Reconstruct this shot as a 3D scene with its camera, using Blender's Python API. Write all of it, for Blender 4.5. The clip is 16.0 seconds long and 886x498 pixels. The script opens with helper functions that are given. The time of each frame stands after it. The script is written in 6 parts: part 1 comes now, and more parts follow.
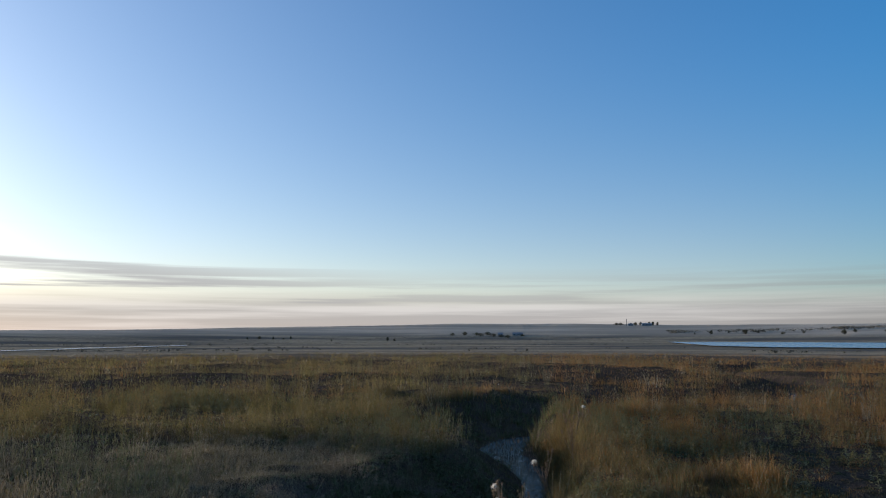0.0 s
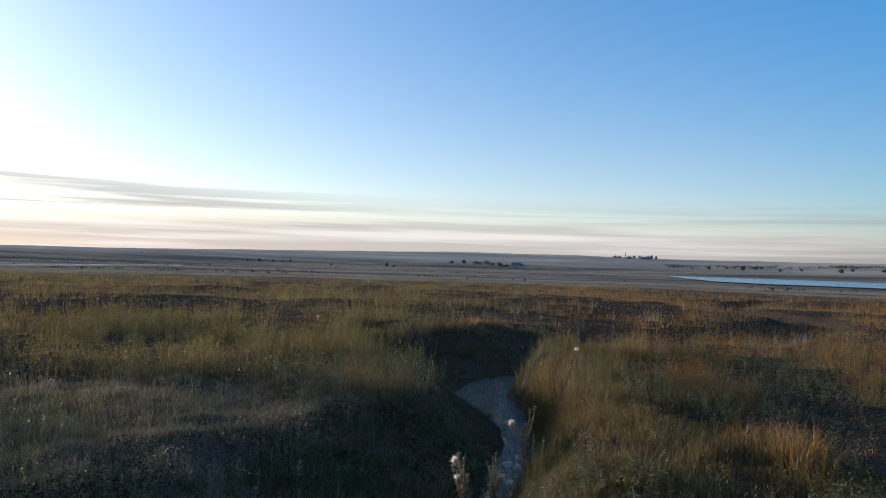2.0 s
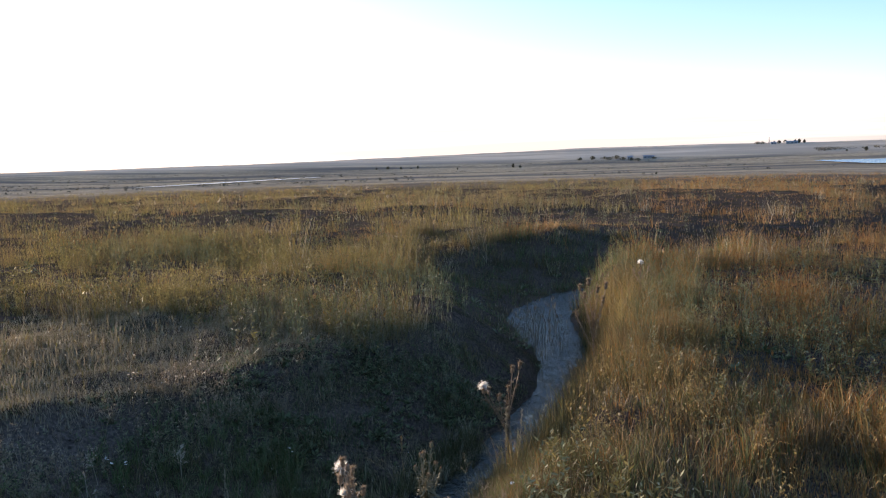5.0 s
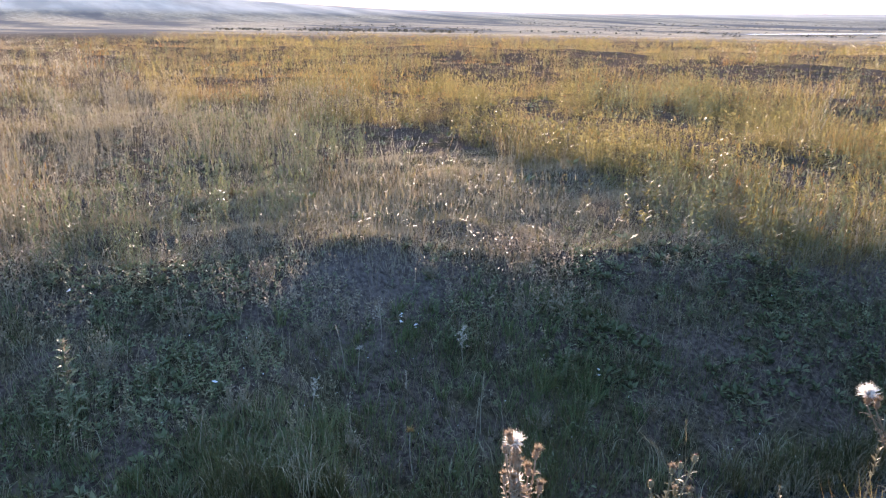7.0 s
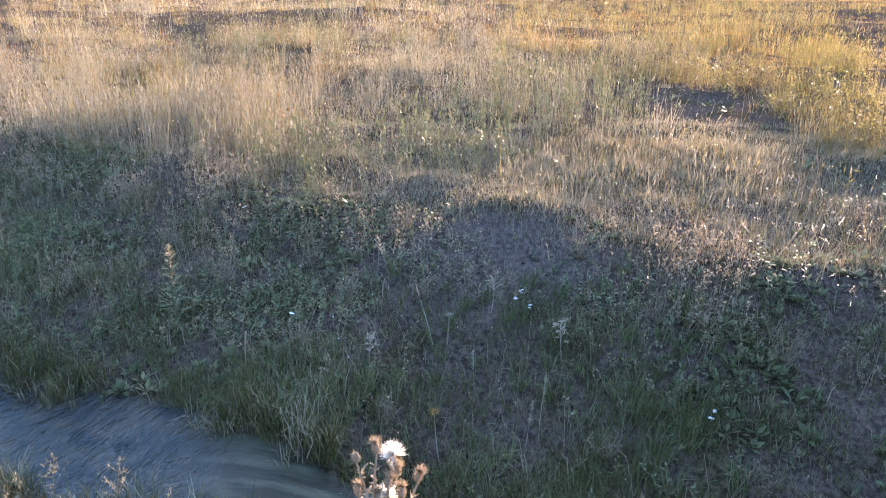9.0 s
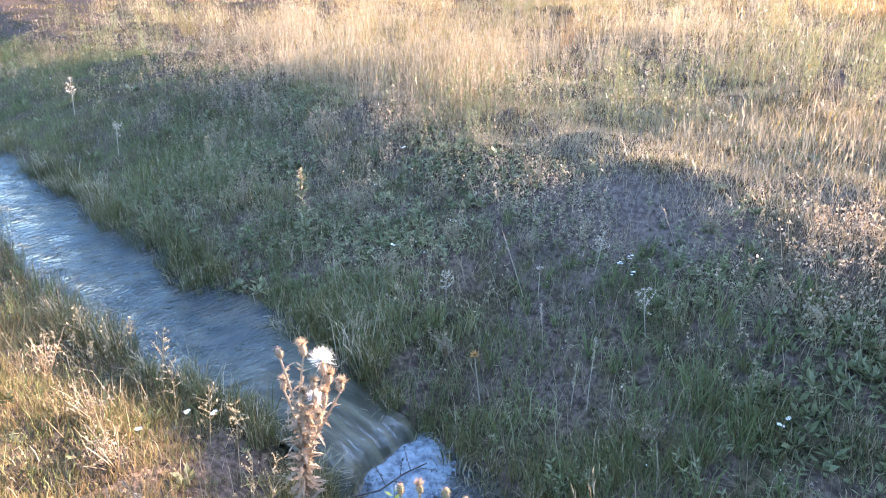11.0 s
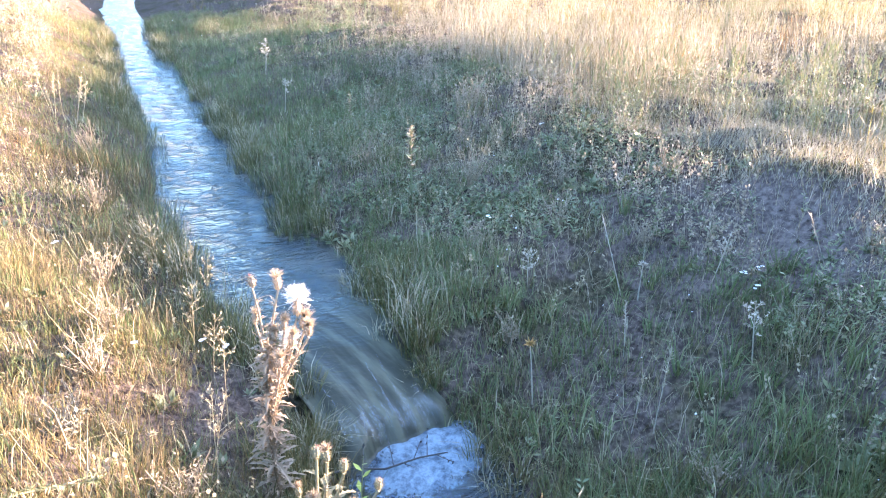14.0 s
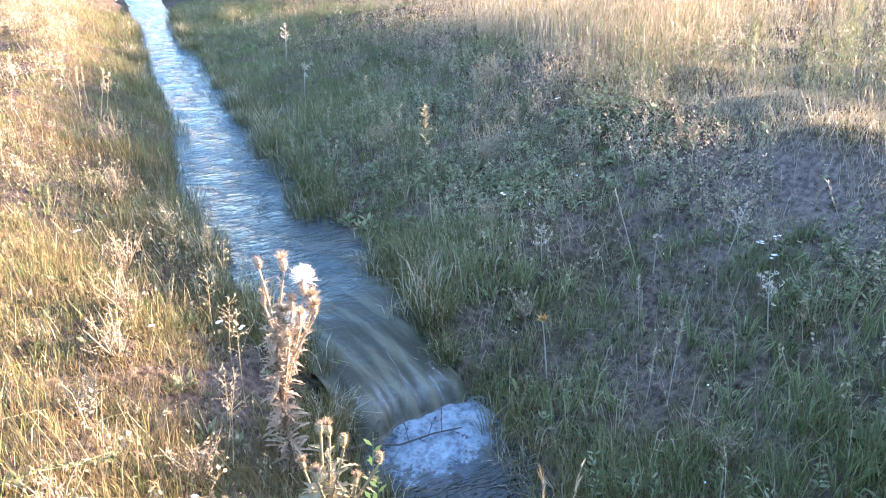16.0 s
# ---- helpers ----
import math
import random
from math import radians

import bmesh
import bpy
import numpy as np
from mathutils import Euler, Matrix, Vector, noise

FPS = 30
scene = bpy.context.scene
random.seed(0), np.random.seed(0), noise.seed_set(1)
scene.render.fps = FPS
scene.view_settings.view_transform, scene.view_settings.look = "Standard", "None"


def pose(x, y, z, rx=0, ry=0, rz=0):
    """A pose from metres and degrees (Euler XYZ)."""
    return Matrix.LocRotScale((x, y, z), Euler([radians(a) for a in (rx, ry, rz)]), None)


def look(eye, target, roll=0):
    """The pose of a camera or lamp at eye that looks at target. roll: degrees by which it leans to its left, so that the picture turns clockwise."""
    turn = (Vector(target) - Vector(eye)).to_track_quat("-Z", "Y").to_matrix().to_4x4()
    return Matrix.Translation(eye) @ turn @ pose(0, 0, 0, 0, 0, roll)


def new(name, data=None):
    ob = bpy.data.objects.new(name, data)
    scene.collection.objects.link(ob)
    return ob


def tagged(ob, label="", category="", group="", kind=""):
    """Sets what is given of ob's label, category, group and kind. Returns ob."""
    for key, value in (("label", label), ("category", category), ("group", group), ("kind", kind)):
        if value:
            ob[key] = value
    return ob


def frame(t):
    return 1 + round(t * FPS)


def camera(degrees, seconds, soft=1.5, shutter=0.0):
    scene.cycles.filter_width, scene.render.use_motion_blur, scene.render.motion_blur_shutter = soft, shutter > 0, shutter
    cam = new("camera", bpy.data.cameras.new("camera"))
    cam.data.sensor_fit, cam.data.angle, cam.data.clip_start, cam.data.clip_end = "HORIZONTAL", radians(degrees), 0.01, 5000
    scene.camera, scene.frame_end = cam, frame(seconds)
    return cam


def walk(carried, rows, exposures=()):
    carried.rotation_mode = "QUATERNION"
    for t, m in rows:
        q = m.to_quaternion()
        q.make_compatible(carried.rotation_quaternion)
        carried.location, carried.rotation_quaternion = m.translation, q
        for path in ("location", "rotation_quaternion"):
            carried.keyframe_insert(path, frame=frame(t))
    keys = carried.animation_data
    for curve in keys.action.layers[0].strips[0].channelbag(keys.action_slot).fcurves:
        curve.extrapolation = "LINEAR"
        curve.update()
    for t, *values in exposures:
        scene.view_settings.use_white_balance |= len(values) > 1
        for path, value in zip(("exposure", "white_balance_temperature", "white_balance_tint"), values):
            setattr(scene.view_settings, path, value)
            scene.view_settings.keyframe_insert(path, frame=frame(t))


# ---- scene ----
cam = camera(62.0, 16.0, soft=1.1, shutter=0.08)
PATH = [
    (0, (0.288, -0.38, 2.227), (0.084, 1.596, 2.458), -0.0),
    (0.5, (0.368, 0.085, 2.234), (0.232, 2.076, 2.355), -1.3),
    (1, (0.429, 0.646, 2.248), (0.24, 2.636, 2.302), -0.9),
    (1.5, (0.409, 1.097, 2.255), (0.22, 3.085, 2.37), -1.3),
    (2, (0.461, 1.549, 2.229), (0.256, 3.538, 2.265), 1.7),
    (2.5, (0.459, 2.04, 2.195), (0.27, 4.031, 2.19), 3.6),
    (3, (0.537, 2.491, 2.158), (0.323, 4.479, 2.121), 4.4),
    (3.2, (0.615, 2.649, 2.177), (0.337, 4.629, 2.133), 4.2),
    (5.3, (1.572, 4.157, 2.19), (0.943, 6.035, 1.912), -3.2),
    (5.5, (1.625, 4.295, 2.216), (0.834, 6.103, 1.892), -2.0),
    (6, (1.712, 4.866, 2.144), (0.573, 6.451, 1.707), -0.8),
    (6.5, (1.717, 5.365, 2.118), (0.454, 6.825, 1.594), 1.0),
    (7, (1.733, 5.812, 2.085), (0.098, 6.792, 1.479), 0.7),
    (7.5, (1.663, 6.204, 2.074), (-0.059, 6.919, 1.352), 2.1),
    (8, (1.696, 6.461, 2.086), (-0.101, 6.891, 1.32), -4.7),
    (8.2, (1.76, 6.628, 2.087), (-0.068, 6.943, 1.338), -4.0),
    (10.3, (1.708, 8.007, 1.923), (-0.055, 7.617, 1.062), 2.1),
    (10.5, (1.653, 8.08, 1.926), (-0.078, 7.595, 1.05), 1.8),
    (11, (1.559, 8.268, 1.879), (-0.099, 7.469, 1.098), -1.6),
    (11.5, (1.508, 8.388, 1.852), (-0.067, 7.502, 0.995), -3.3),
    (12, (1.458, 8.46, 1.861), (-0.107, 7.524, 1.041), 0.6),
    (12.5, (1.348, 8.472, 1.798), (-0.194, 7.486, 0.993), 3.5),
    (13, (1.206, 8.495, 1.703), (-0.314, 7.504, 0.861), 3.8),
    (13.5, (1.103, 8.614, 1.629), (-0.32, 7.453, 0.838), 1.1),
    (14, (1.033, 8.583, 1.586), (-0.32, 7.319, 0.83), 0.4),
    (14.5, (0.984, 8.529, 1.449), (-0.351, 7.24, 0.703), 1.5),
    (15, (0.961, 8.542, 1.47), (-0.328, 7.203, 0.731), 1.6),
    (15.5, (0.973, 8.569, 1.496), (-0.284, 7.21, 0.738), 0.2),
    (16, (0.991, 8.651, 1.583), (-0.286, 7.339, 0.779), -2.2),
]
# stops, white balance: the picture is brightened as the view turns down to the shaded bank
EXPOSURES = [(0, 0.44, 6800, 13), (0.5, 0.45, 6800, 13), (1.0, 0.62, 6850, 14), (1.5, 0.72, 6900, 14), (3.2, 0.90, 6950, 16), (5.3, 1.80, 7600, 22), (7, 2.96, 7500, 28), (8.2, 3.34, 7700, 30), (10.3, 3.90, 8050, 32), (12, 4.44, 7850, 31), (13, 4.46, 7650, 30), (14, 4.46, 7500, 29), (15, 4.44, 7550, 29), (16, 4.28, 7850, 30)]
walk(cam, [(t, look(eye, target, roll)) for t, eye, target, roll in PATH], EXPOSURES)
# ---- light: low sun over the far bank, clear sky with thin streaks of cloud ----
SUN_YAW, SUN_ELEV = 59.0, 6.7
TO_SUN = Vector((-math.sin(radians(SUN_YAW)) * math.cos(radians(SUN_ELEV)), math.cos(radians(SUN_YAW)) * math.cos(radians(SUN_ELEV)), math.sin(radians(SUN_ELEV))))


def link(tree, a, b):
    tree.links.new(a, b)


def node(tree, kind, **values):
    n = tree.nodes.new(kind)
    for key, value in values.items():
        if key in n.inputs:
            n.inputs[key].default_value = value
    return n


def calc(tree, op, a, b=None, c=None):
    n = tree.nodes.new("ShaderNodeMath")
    n.operation = op
    for k, v in enumerate((a, b, c)):
        if v is None:
            continue
        if isinstance(v, (int, float)):
            n.inputs[k].default_value = v
        else:
            link(tree, v, n.inputs[k])
    return n.outputs[0]


def mixed(tree, how, a, b, blend="MIX"):
    n = tree.nodes.new("ShaderNodeMix")
    n.data_type, n.blend_type = "RGBA", blend
    for socket, v in ((n.inputs[0], how), (n.inputs[6], a), (n.inputs[7], b)):
        if isinstance(v, (int, float)):
            socket.default_value = v
        elif isinstance(v, (tuple, list)):
            socket.default_value = (*v, 1) if len(v) == 3 else v
        else:
            link(tree, v, socket)
    return n.outputs[2]


def spread(tree, value, a, b, c=0.0, d=1.0):
    n = tree.nodes.new("ShaderNodeMapRange")
    n.interpolation_type = "SMOOTHSTEP"
    for k, v in ((1, a), (2, b), (3, c), (4, d)):
        n.inputs[k].default_value = v
    link(tree, value, n.inputs[0])
    return n.outputs[0]


world = bpy.data.worlds.new("world")
scene.world = world
world.use_nodes = True
wt = world.node_tree
wt.nodes.clear()
sky = wt.nodes.new("ShaderNodeTexSky")
sky.sky_type, sky.sun_disc = "NISHITA", False
sky.sun_elevation, sky.sun_rotation = radians(SUN_ELEV), radians(-SUN_YAW)
sky.altitude, sky.air_density, sky.dust_density, sky.ozone_density = 100, 1.0, 0.35, 3.4
where = wt.nodes.new("ShaderNodeTexCoord").outputs["Generated"]
apart = wt.nodes.new("ShaderNodeSeparateXYZ")
link(wt, where, apart.inputs[0])
high = apart.outputs[2]
stretch = node(wt, "ShaderNodeMapping")
stretch.inputs["Scale"].default_value = (1.7, 1.7, 62)
stretch.inputs["Rotation"].default_value = (radians(0.8), radians(-0.6), 0)
link(wt, where, stretch.inputs[0])
veil = node(wt, "ShaderNodeTexNoise", Scale=1.0, Detail=6.0, Roughness=0.55)
link(wt, stretch.outputs[0], veil.inputs["Vector"])
broad = node(wt, "ShaderNodeTexNoise", Scale=1.3, Detail=2.0)
link(wt, where, broad.inputs["Vector"])
sunward = wt.nodes.new("ShaderNodeVectorMath")
sunward.operation = "DOT_PRODUCT"
sunward.inputs[1].default_value = TO_SUN
link(wt, where, sunward.inputs[0])
near_sun = sunward.outputs["Value"]
top = calc(wt, "ADD", 0.074, calc(wt, "MULTIPLY", spread(wt, near_sun, 0.6, 1.0), 0.050))
band = spread(wt, calc(wt, "SUBTRACT", high, top), -0.045, 0.022, 1.0, 0.0)
streaks = spread(wt, veil.outputs[0], 0.46, 0.64)
low_bank = spread(wt, high, 0.03, 0.075, 0.85, 0.1)
cloud = calc(wt, "MINIMUM", calc(wt, "MULTIPLY", band, calc(wt, "MAXIMUM", calc(wt, "MULTIPLY", streaks, 0.85), low_bank)), 0.92)
haze_wide = calc(wt, "MULTIPLY", calc(wt, "POWER", calc(wt, "MAXIMUM", near_sun, 0.0), 6.0), 1.1)
glow_mid = calc(wt, "MULTIPLY", calc(wt, "POWER", calc(wt, "MAXIMUM", near_sun, 0.0), 26.0), 2.2)
glow_tight = calc(wt, "MULTIPLY", calc(wt, "POWER", calc(wt, "MAXIMUM", near_sun, 0.0), 420.0), 40.0)
glow = mixed(wt, 1.0, calc(wt, "ADD", haze_wide, calc(wt, "ADD", glow_mid, glow_tight)), (1.0, 0.94, 0.84), "MULTIPLY")
# deepest blue a quarter turn from the sun, paler towards it and opposite it; unseen sky overhead is paled to neutralise
# the shade
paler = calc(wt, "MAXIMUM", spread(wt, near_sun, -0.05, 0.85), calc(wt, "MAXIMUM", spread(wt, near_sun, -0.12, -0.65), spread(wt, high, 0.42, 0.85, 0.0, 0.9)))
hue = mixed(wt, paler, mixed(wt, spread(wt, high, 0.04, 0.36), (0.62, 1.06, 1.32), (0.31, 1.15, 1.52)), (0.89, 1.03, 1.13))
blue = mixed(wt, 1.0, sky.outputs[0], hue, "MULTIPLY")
# unseen sky: zenith brightened and warmed as fill, low side dimmed for the water
blue = mixed(wt, 1.0, blue, mixed(wt, spread(wt, high, 0.02, 0.50), mixed(wt, spread(wt, near_sun, -0.3, 0.12), (0.10, 0.135, 0.19), (1.0, 0.86, 0.80)), mixed(wt, spread(wt, high, 0.5, 0.9), (1.0, 1.0, 1.0), (2.7, 1.85, 1.5))), "MULTIPLY")
low_haze = calc(wt, "POWER", 2.718, calc(wt, "MULTIPLY", calc(wt, "MAXIMUM", high, 0.0), -8.0))
low_haze = calc(wt, "MULTIPLY", low_haze, spread(wt, near_sun, -0.3, 0.4, 0.06, 1.0))
blue = mixed(wt, 1.0, blue, mixed(wt, 1.0, low_haze, (1.75, 1.16, 1.2), "MULTIPLY"), "ADD")
clear = mixed(wt, 1.0, blue, glow, "ADD")
grey = wt.nodes.new("ShaderNodeRGBToBW")
link(wt, clear, grey.inputs[0])
shade = mixed(wt, spread(wt, veil.outputs[0], 0.40, 0.62), (0.95, 0.96, 1.0), (0.58, 0.59, 0.64))
cloud_tone = mixed(wt, 1.0, calc(wt, "MINIMUM", grey.outputs[0], 3.4), shade, "MULTIPLY")
air = mixed(wt, cloud, clear, cloud_tone)
shine = node(wt, "ShaderNodeBackground", Strength=0.15)
link(wt, air, shine.inputs[0])
out = wt.nodes.new("ShaderNodeOutputWorld")
link(wt, shine.outputs[0], out.inputs[0])

sun_data = bpy.data.lights.new("sun", "SUN")
sun_data.energy, sun_data.angle, sun_data.color = 3.7, radians(0.6), (1.0, 0.92, 0.81)
sun = new("sun", sun_data)
sun.matrix_world = look((0, 0, 0), -TO_SUN)


# ---- materials ----
def material(name):
    m = bpy.data.materials.new(name)
    m.use_nodes = True
    t = m.node_tree
    t.nodes.clear()
    return m, t


def finish(t, surface):
    o = t.nodes.new("ShaderNodeOutputMaterial")
    link(t, surface, o.inputs[0])


def position(t):
    return t.nodes.new("ShaderNodeNewGeometry").outputs["Position"]


def grain(t, vector, scale, detail=4.0, rough=0.55):
    n = node(t, "ShaderNodeTexNoise", Scale=scale, Detail=detail, Roughness=rough)
    link(t, vector, n.inputs["Vector"])
    return n.outputs[0]


def leafy(name, shades, through_light=0.22, patch=None, rough=0.55):
    """Leaf or straw: colour by blade, drifting over the place, with light passing through."""
    m, t = material(name)
    g = t.nodes.new("ShaderNodeNewGeometry")
    ramp = t.nodes.new("ShaderNodeValToRGB")
    while len(ramp.color_ramp.elements) < len(shades):
        ramp.color_ramp.elements.new(0.5)
    for k, c in enumerate(shades):
        e = ramp.color_ramp.elements[k]
        e.position, e.color = k / (len(shades) - 1), (*c, 1)
    drift = grain(t, g.outputs["Position"], 0.9, 3.0)
    pick = calc(t, "ADD", calc(t, "MULTIPLY", g.outputs["Random Per Island"], 0.75), calc(t, "SUBTRACT", calc(t, "MULTIPLY", drift, 1.3), 0.5))
    link(t, pick, ramp.inputs[0])
    colour = ramp.outputs[0]
    if patch:
        colour = mixed(t, spread(t, grain(t, g.outputs["Position"], 0.35, 3.0), 0.5, 0.66), colour, patch)
    body = node(t, "ShaderNodeBsdfPrincipled", Roughness=rough)
    body.inputs["Specular IOR Level"].default_value = 0.2
    link(t, colour, body.inputs["Base Color"])
    back = t.nodes.new("ShaderNodeBsdfTranslucent")
    link(t, colour, back.inputs[0])
    mix = node(t, "ShaderNodeMixShader")
    mix.inputs[0].default_value = through_light
    link(t, body.outputs[0], mix.inputs[1])
    link(t, back.outputs[0], mix.inputs[2])
    finish(t, mix.outputs[0])
    return m


def plain(name, colour, rough=0.6, vary=0.3, scale=30.0, metal=0.0):
    m, t = material(name)
    p = position(t)
    n = grain(t, p, scale)
    dark = tuple(v * (1 - vary) for v in colour)
    light = tuple(min(1, v * (1 + vary)) for v in colour)
    body = node(t, "ShaderNodeBsdfPrincipled", Roughness=rough, Metallic=metal)
    link(t, mixed(t, spread(t, n, 0.3, 0.7), dark, light), body.inputs["Base Color"])
    finish(t, body.outputs[0])
    return m


GREEN = leafy("green_grass", [(0.038, 0.044, 0.014), (0.072, 0.075, 0.025), (0.115, 0.102, 0.037), (0.17, 0.132, 0.058)], 0.3)
STRAW = leafy("straw", [(0.145, 0.115, 0.070), (0.25, 0.20, 0.125), (0.37, 0.305, 0.205), (0.29, 0.24, 0.145)], 0.22)
TAWNY = leafy("tawny_grass", [(0.11, 0.075, 0.028), (0.18, 0.125, 0.048), (0.26, 0.182, 0.076), (0.16, 0.125, 0.048)], 0.42)
RUST = leafy("rust_grass", [(0.18, 0.085, 0.026), (0.30, 0.14, 0.042), (0.36, 0.20, 0.07)])
SEED = leafy("seed_heads", [(0.145, 0.104, 0.068), (0.245, 0.182, 0.118), (0.37, 0.285, 0.195)], 0.25)
FRESH = leafy("fresh_grass", [(0.048, 0.072, 0.024), (0.085, 0.115, 0.040), (0.125, 0.15, 0.060), (0.19, 0.185, 0.088)], 0.3)
DULL = leafy("dull_grass", [(0.080, 0.055, 0.029), (0.125, 0.087, 0.045), (0.18, 0.125, 0.068), (0.115, 0.088, 0.042)], 0.4)
OLIVE = leafy("olive_grass", [(0.070, 0.060, 0.020), (0.12, 0.10, 0.034), (0.19, 0.152, 0.056), (0.25, 0.195, 0.082)], 0.45)
DEAD = leafy("dead_stem", [(0.11, 0.082, 0.046), (0.20, 0.155, 0.088), (0.34, 0.27, 0.165)], 0.2)
HERB = leafy("herb_leaf", [(0.060, 0.072, 0.033), (0.105, 0.122, 0.054), (0.18, 0.18, 0.10)])
SAGE = leafy("sage_leaf", [(0.10, 0.11, 0.058), (0.16, 0.16, 0.078), (0.23, 0.215, 0.105)])
WOOL = leafy("woolly_head", [(0.13, 0.105, 0.055), (0.21, 0.17, 0.095), (0.31, 0.25, 0.155)], 0.15)
BLEACHED = leafy("bleached_stalk", [(0.26, 0.20, 0.14), (0.36, 0.29, 0.21), (0.46, 0.39, 0.30)], 0.3)
YELLOW = leafy("yellow_leaf", [(0.25, 0.27, 0.05), (0.38, 0.36, 0.08)])
THISTLE = leafy("dry_thistle", [(0.15, 0.098, 0.060), (0.26, 0.18, 0.115), (0.40, 0.30, 0.205)], 0.3)
PETAL = leafy("white_petal", [(0.58, 0.56, 0.52), (0.74, 0.72, 0.69)], 0.3)
FLUFF = leafy("thistle_down", [(0.72, 0.66, 0.58), (0.82, 0.78, 0.72)], 0.5)
PURPLE = leafy("faded_floret", [(0.30, 0.10, 0.10), (0.42, 0.18, 0.14)], 0.4)

# soil and thatch, greener near the water, tan on the far rise
SOIL, t = material("soil_and_thatch")
p = position(t)
fine, mid, wide = grain(t, p, 38.0, 6.0, 0.65), grain(t, p, 3.2, 5.0), grain(t, p, 0.22, 4.0)
earth = mixed(t, spread(t, fine, 0.35, 0.7), (0.036, 0.026, 0.021), (0.125, 0.090, 0.071))
thatch = mixed(t, spread(t, fine, 0.4, 0.65), (0.030, 0.025, 0.015), (0.090, 0.070, 0.041))
near_col = mixed(t, spread(t, mid, 0.45, 0.62), earth, thatch)
# bare soil at the top of the bank, with skylight put into its colour as a paler patch
skylit_at = node(t, "ShaderNodeMapping")
skylit_at.vector_type = "TEXTURE"
skylit_at.inputs["Location"].default_value, skylit_at.inputs["Scale"].default_value = (-2.08, 7.55, 0), (0.38, 0.62, 100)
link(t, p, skylit_at.inputs[0])
skylit_out = t.nodes.new("ShaderNodeVectorMath")
skylit_out.operation = "LENGTH"
link(t, skylit_at.outputs[0], skylit_out.inputs[0])
skylit_soil = mixed(t, spread(t, fine, 0.35, 0.7), (0.060, 0.044, 0.037), (0.155, 0.116, 0.097))
near_col = mixed(t, spread(t, calc(t, "SUBTRACT", calc(t, "MULTIPLY", grain(t, p, 6.0, 5.0, 0.7), 2.0), skylit_out.outputs["Value"]), -0.25, 0.35), near_col, skylit_soil)
bands = node(t, "ShaderNodeMapping")
bands.inputs["Scale"].default_value = (0.0035, 0.014, 0.0)
link(t, p, bands.inputs[0])
strip = grain(t, bands.outputs[0], 1.0, 6.0, 0.6)
# far plain and ridge lightened in their base colour in place of haze
olive = mixed(t, spread(t, wide, 0.4, 0.62), (0.25, 0.205, 0.14), (0.36, 0.29, 0.205))
olive = mixed(t, spread(t, strip, 0.42, 0.62), olive, (0.115, 0.108, 0.098))
xyz = t.nodes.new("ShaderNodeSeparateXYZ")
link(t, p, xyz.inputs[0])
tan = mixed(t, spread(t, strip, 0.35, 0.6), (0.52, 0.43, 0.335), (0.33, 0.285, 0.23))
rise = mixed(t, spread(t, xyz.outputs[2], -2.0, 6.0), olive, tan)
length = t.nodes.new("ShaderNodeVectorMath")
length.operation = "LENGTH"
link(t, p, length.inputs[0])
ground_col = mixed(t, spread(t, length.outputs["Value"], 45.0, 190.0), near_col, rise)
body = node(t, "ShaderNodeBsdfPrincipled", Roughness=0.95)
body.inputs["Specular IOR Level"].default_value = 0.0
link(t, ground_col, body.inputs["Base Color"])
bump = node(t, "ShaderNodeBump", Strength=0.7, Distance=0.02)
link(t, fine, bump.inputs["Height"])
tufted = node(t, "ShaderNodeBump", Strength=1.0, Distance=0.4)
link(t, calc(t, "MULTIPLY", calc(t, "ADD", grain(t, p, 1.6, 5.0, 0.7), wide), spread(t, length.outputs["Value"], 25.0, 90.0)), tufted.inputs["Height"])
link(t, bump.outputs[0], tufted.inputs["Normal"])
link(t, tufted.outputs[0], body.inputs["Normal"])
finish(t, body.outputs[0])

# running water: dark bed seen through a rippled surface
WATER, t = material("running_water")
p = position(t)
flow = node(t, "ShaderNodeMapping")
flow.inputs["Scale"].default_value = (0.55, 1.3, 1.0)
turned = node(t, "ShaderNodeMapping")
turned.inputs["Rotation"].default_value = (0, 0, radians(22))
link(t, p, turned.inputs[0])
link(t, turned.outputs[0], flow.inputs[0])
ripple = grain(t, flow.outputs[0], 19.0, 3.0, 0.6)
height = t.nodes.new("ShaderNodeSeparateXYZ")
link(t, p, height.inputs[0])
sheet = calc(t, "MULTIPLY", spread(t, height.outputs[1], 6.1, 6.55), spread(t, height.outputs[2], -0.07, -0.03))
chop = grain(t, flow.outputs[0], 45.0, 2.0, 0.5)
body = node(t, "ShaderNodeBsdfPrincipled", IOR=1.33)
link(t, calc(t, "ADD", 0.06, calc(t, "MULTIPLY", sheet, 0.30)), body.inputs["Roughness"])
drawn = node(t, "ShaderNodeMapping")
drawn.inputs["Scale"].default_value = (19.0, 3.0, 3.0)
link(t, p, drawn.inputs[0])
pulled = grain(t, drawn.outputs[0], 1.0, 4.0, 0.6)
bump = node(t, "ShaderNodeBump", Strength=1.0, Distance=0.042)
wavy = calc(t, "ADD", ripple, calc(t, "MULTIPLY", chop, 0.2))
link(t, calc(t, "ADD", calc(t, "MULTIPLY", wavy, calc(t, "SUBTRACT", 1.0, calc(t, "MULTIPLY", sheet, 0.9))), calc(t, "MULTIPLY", calc(t, "MULTIPLY", pulled, sheet), 0.07)), bump.inputs["Height"])
bed = mixed(t, spread(t, grain(t, p, 5.0, 4.0), 0.4, 0.65), (0.016, 0.022, 0.020), (0.045, 0.042, 0.030))
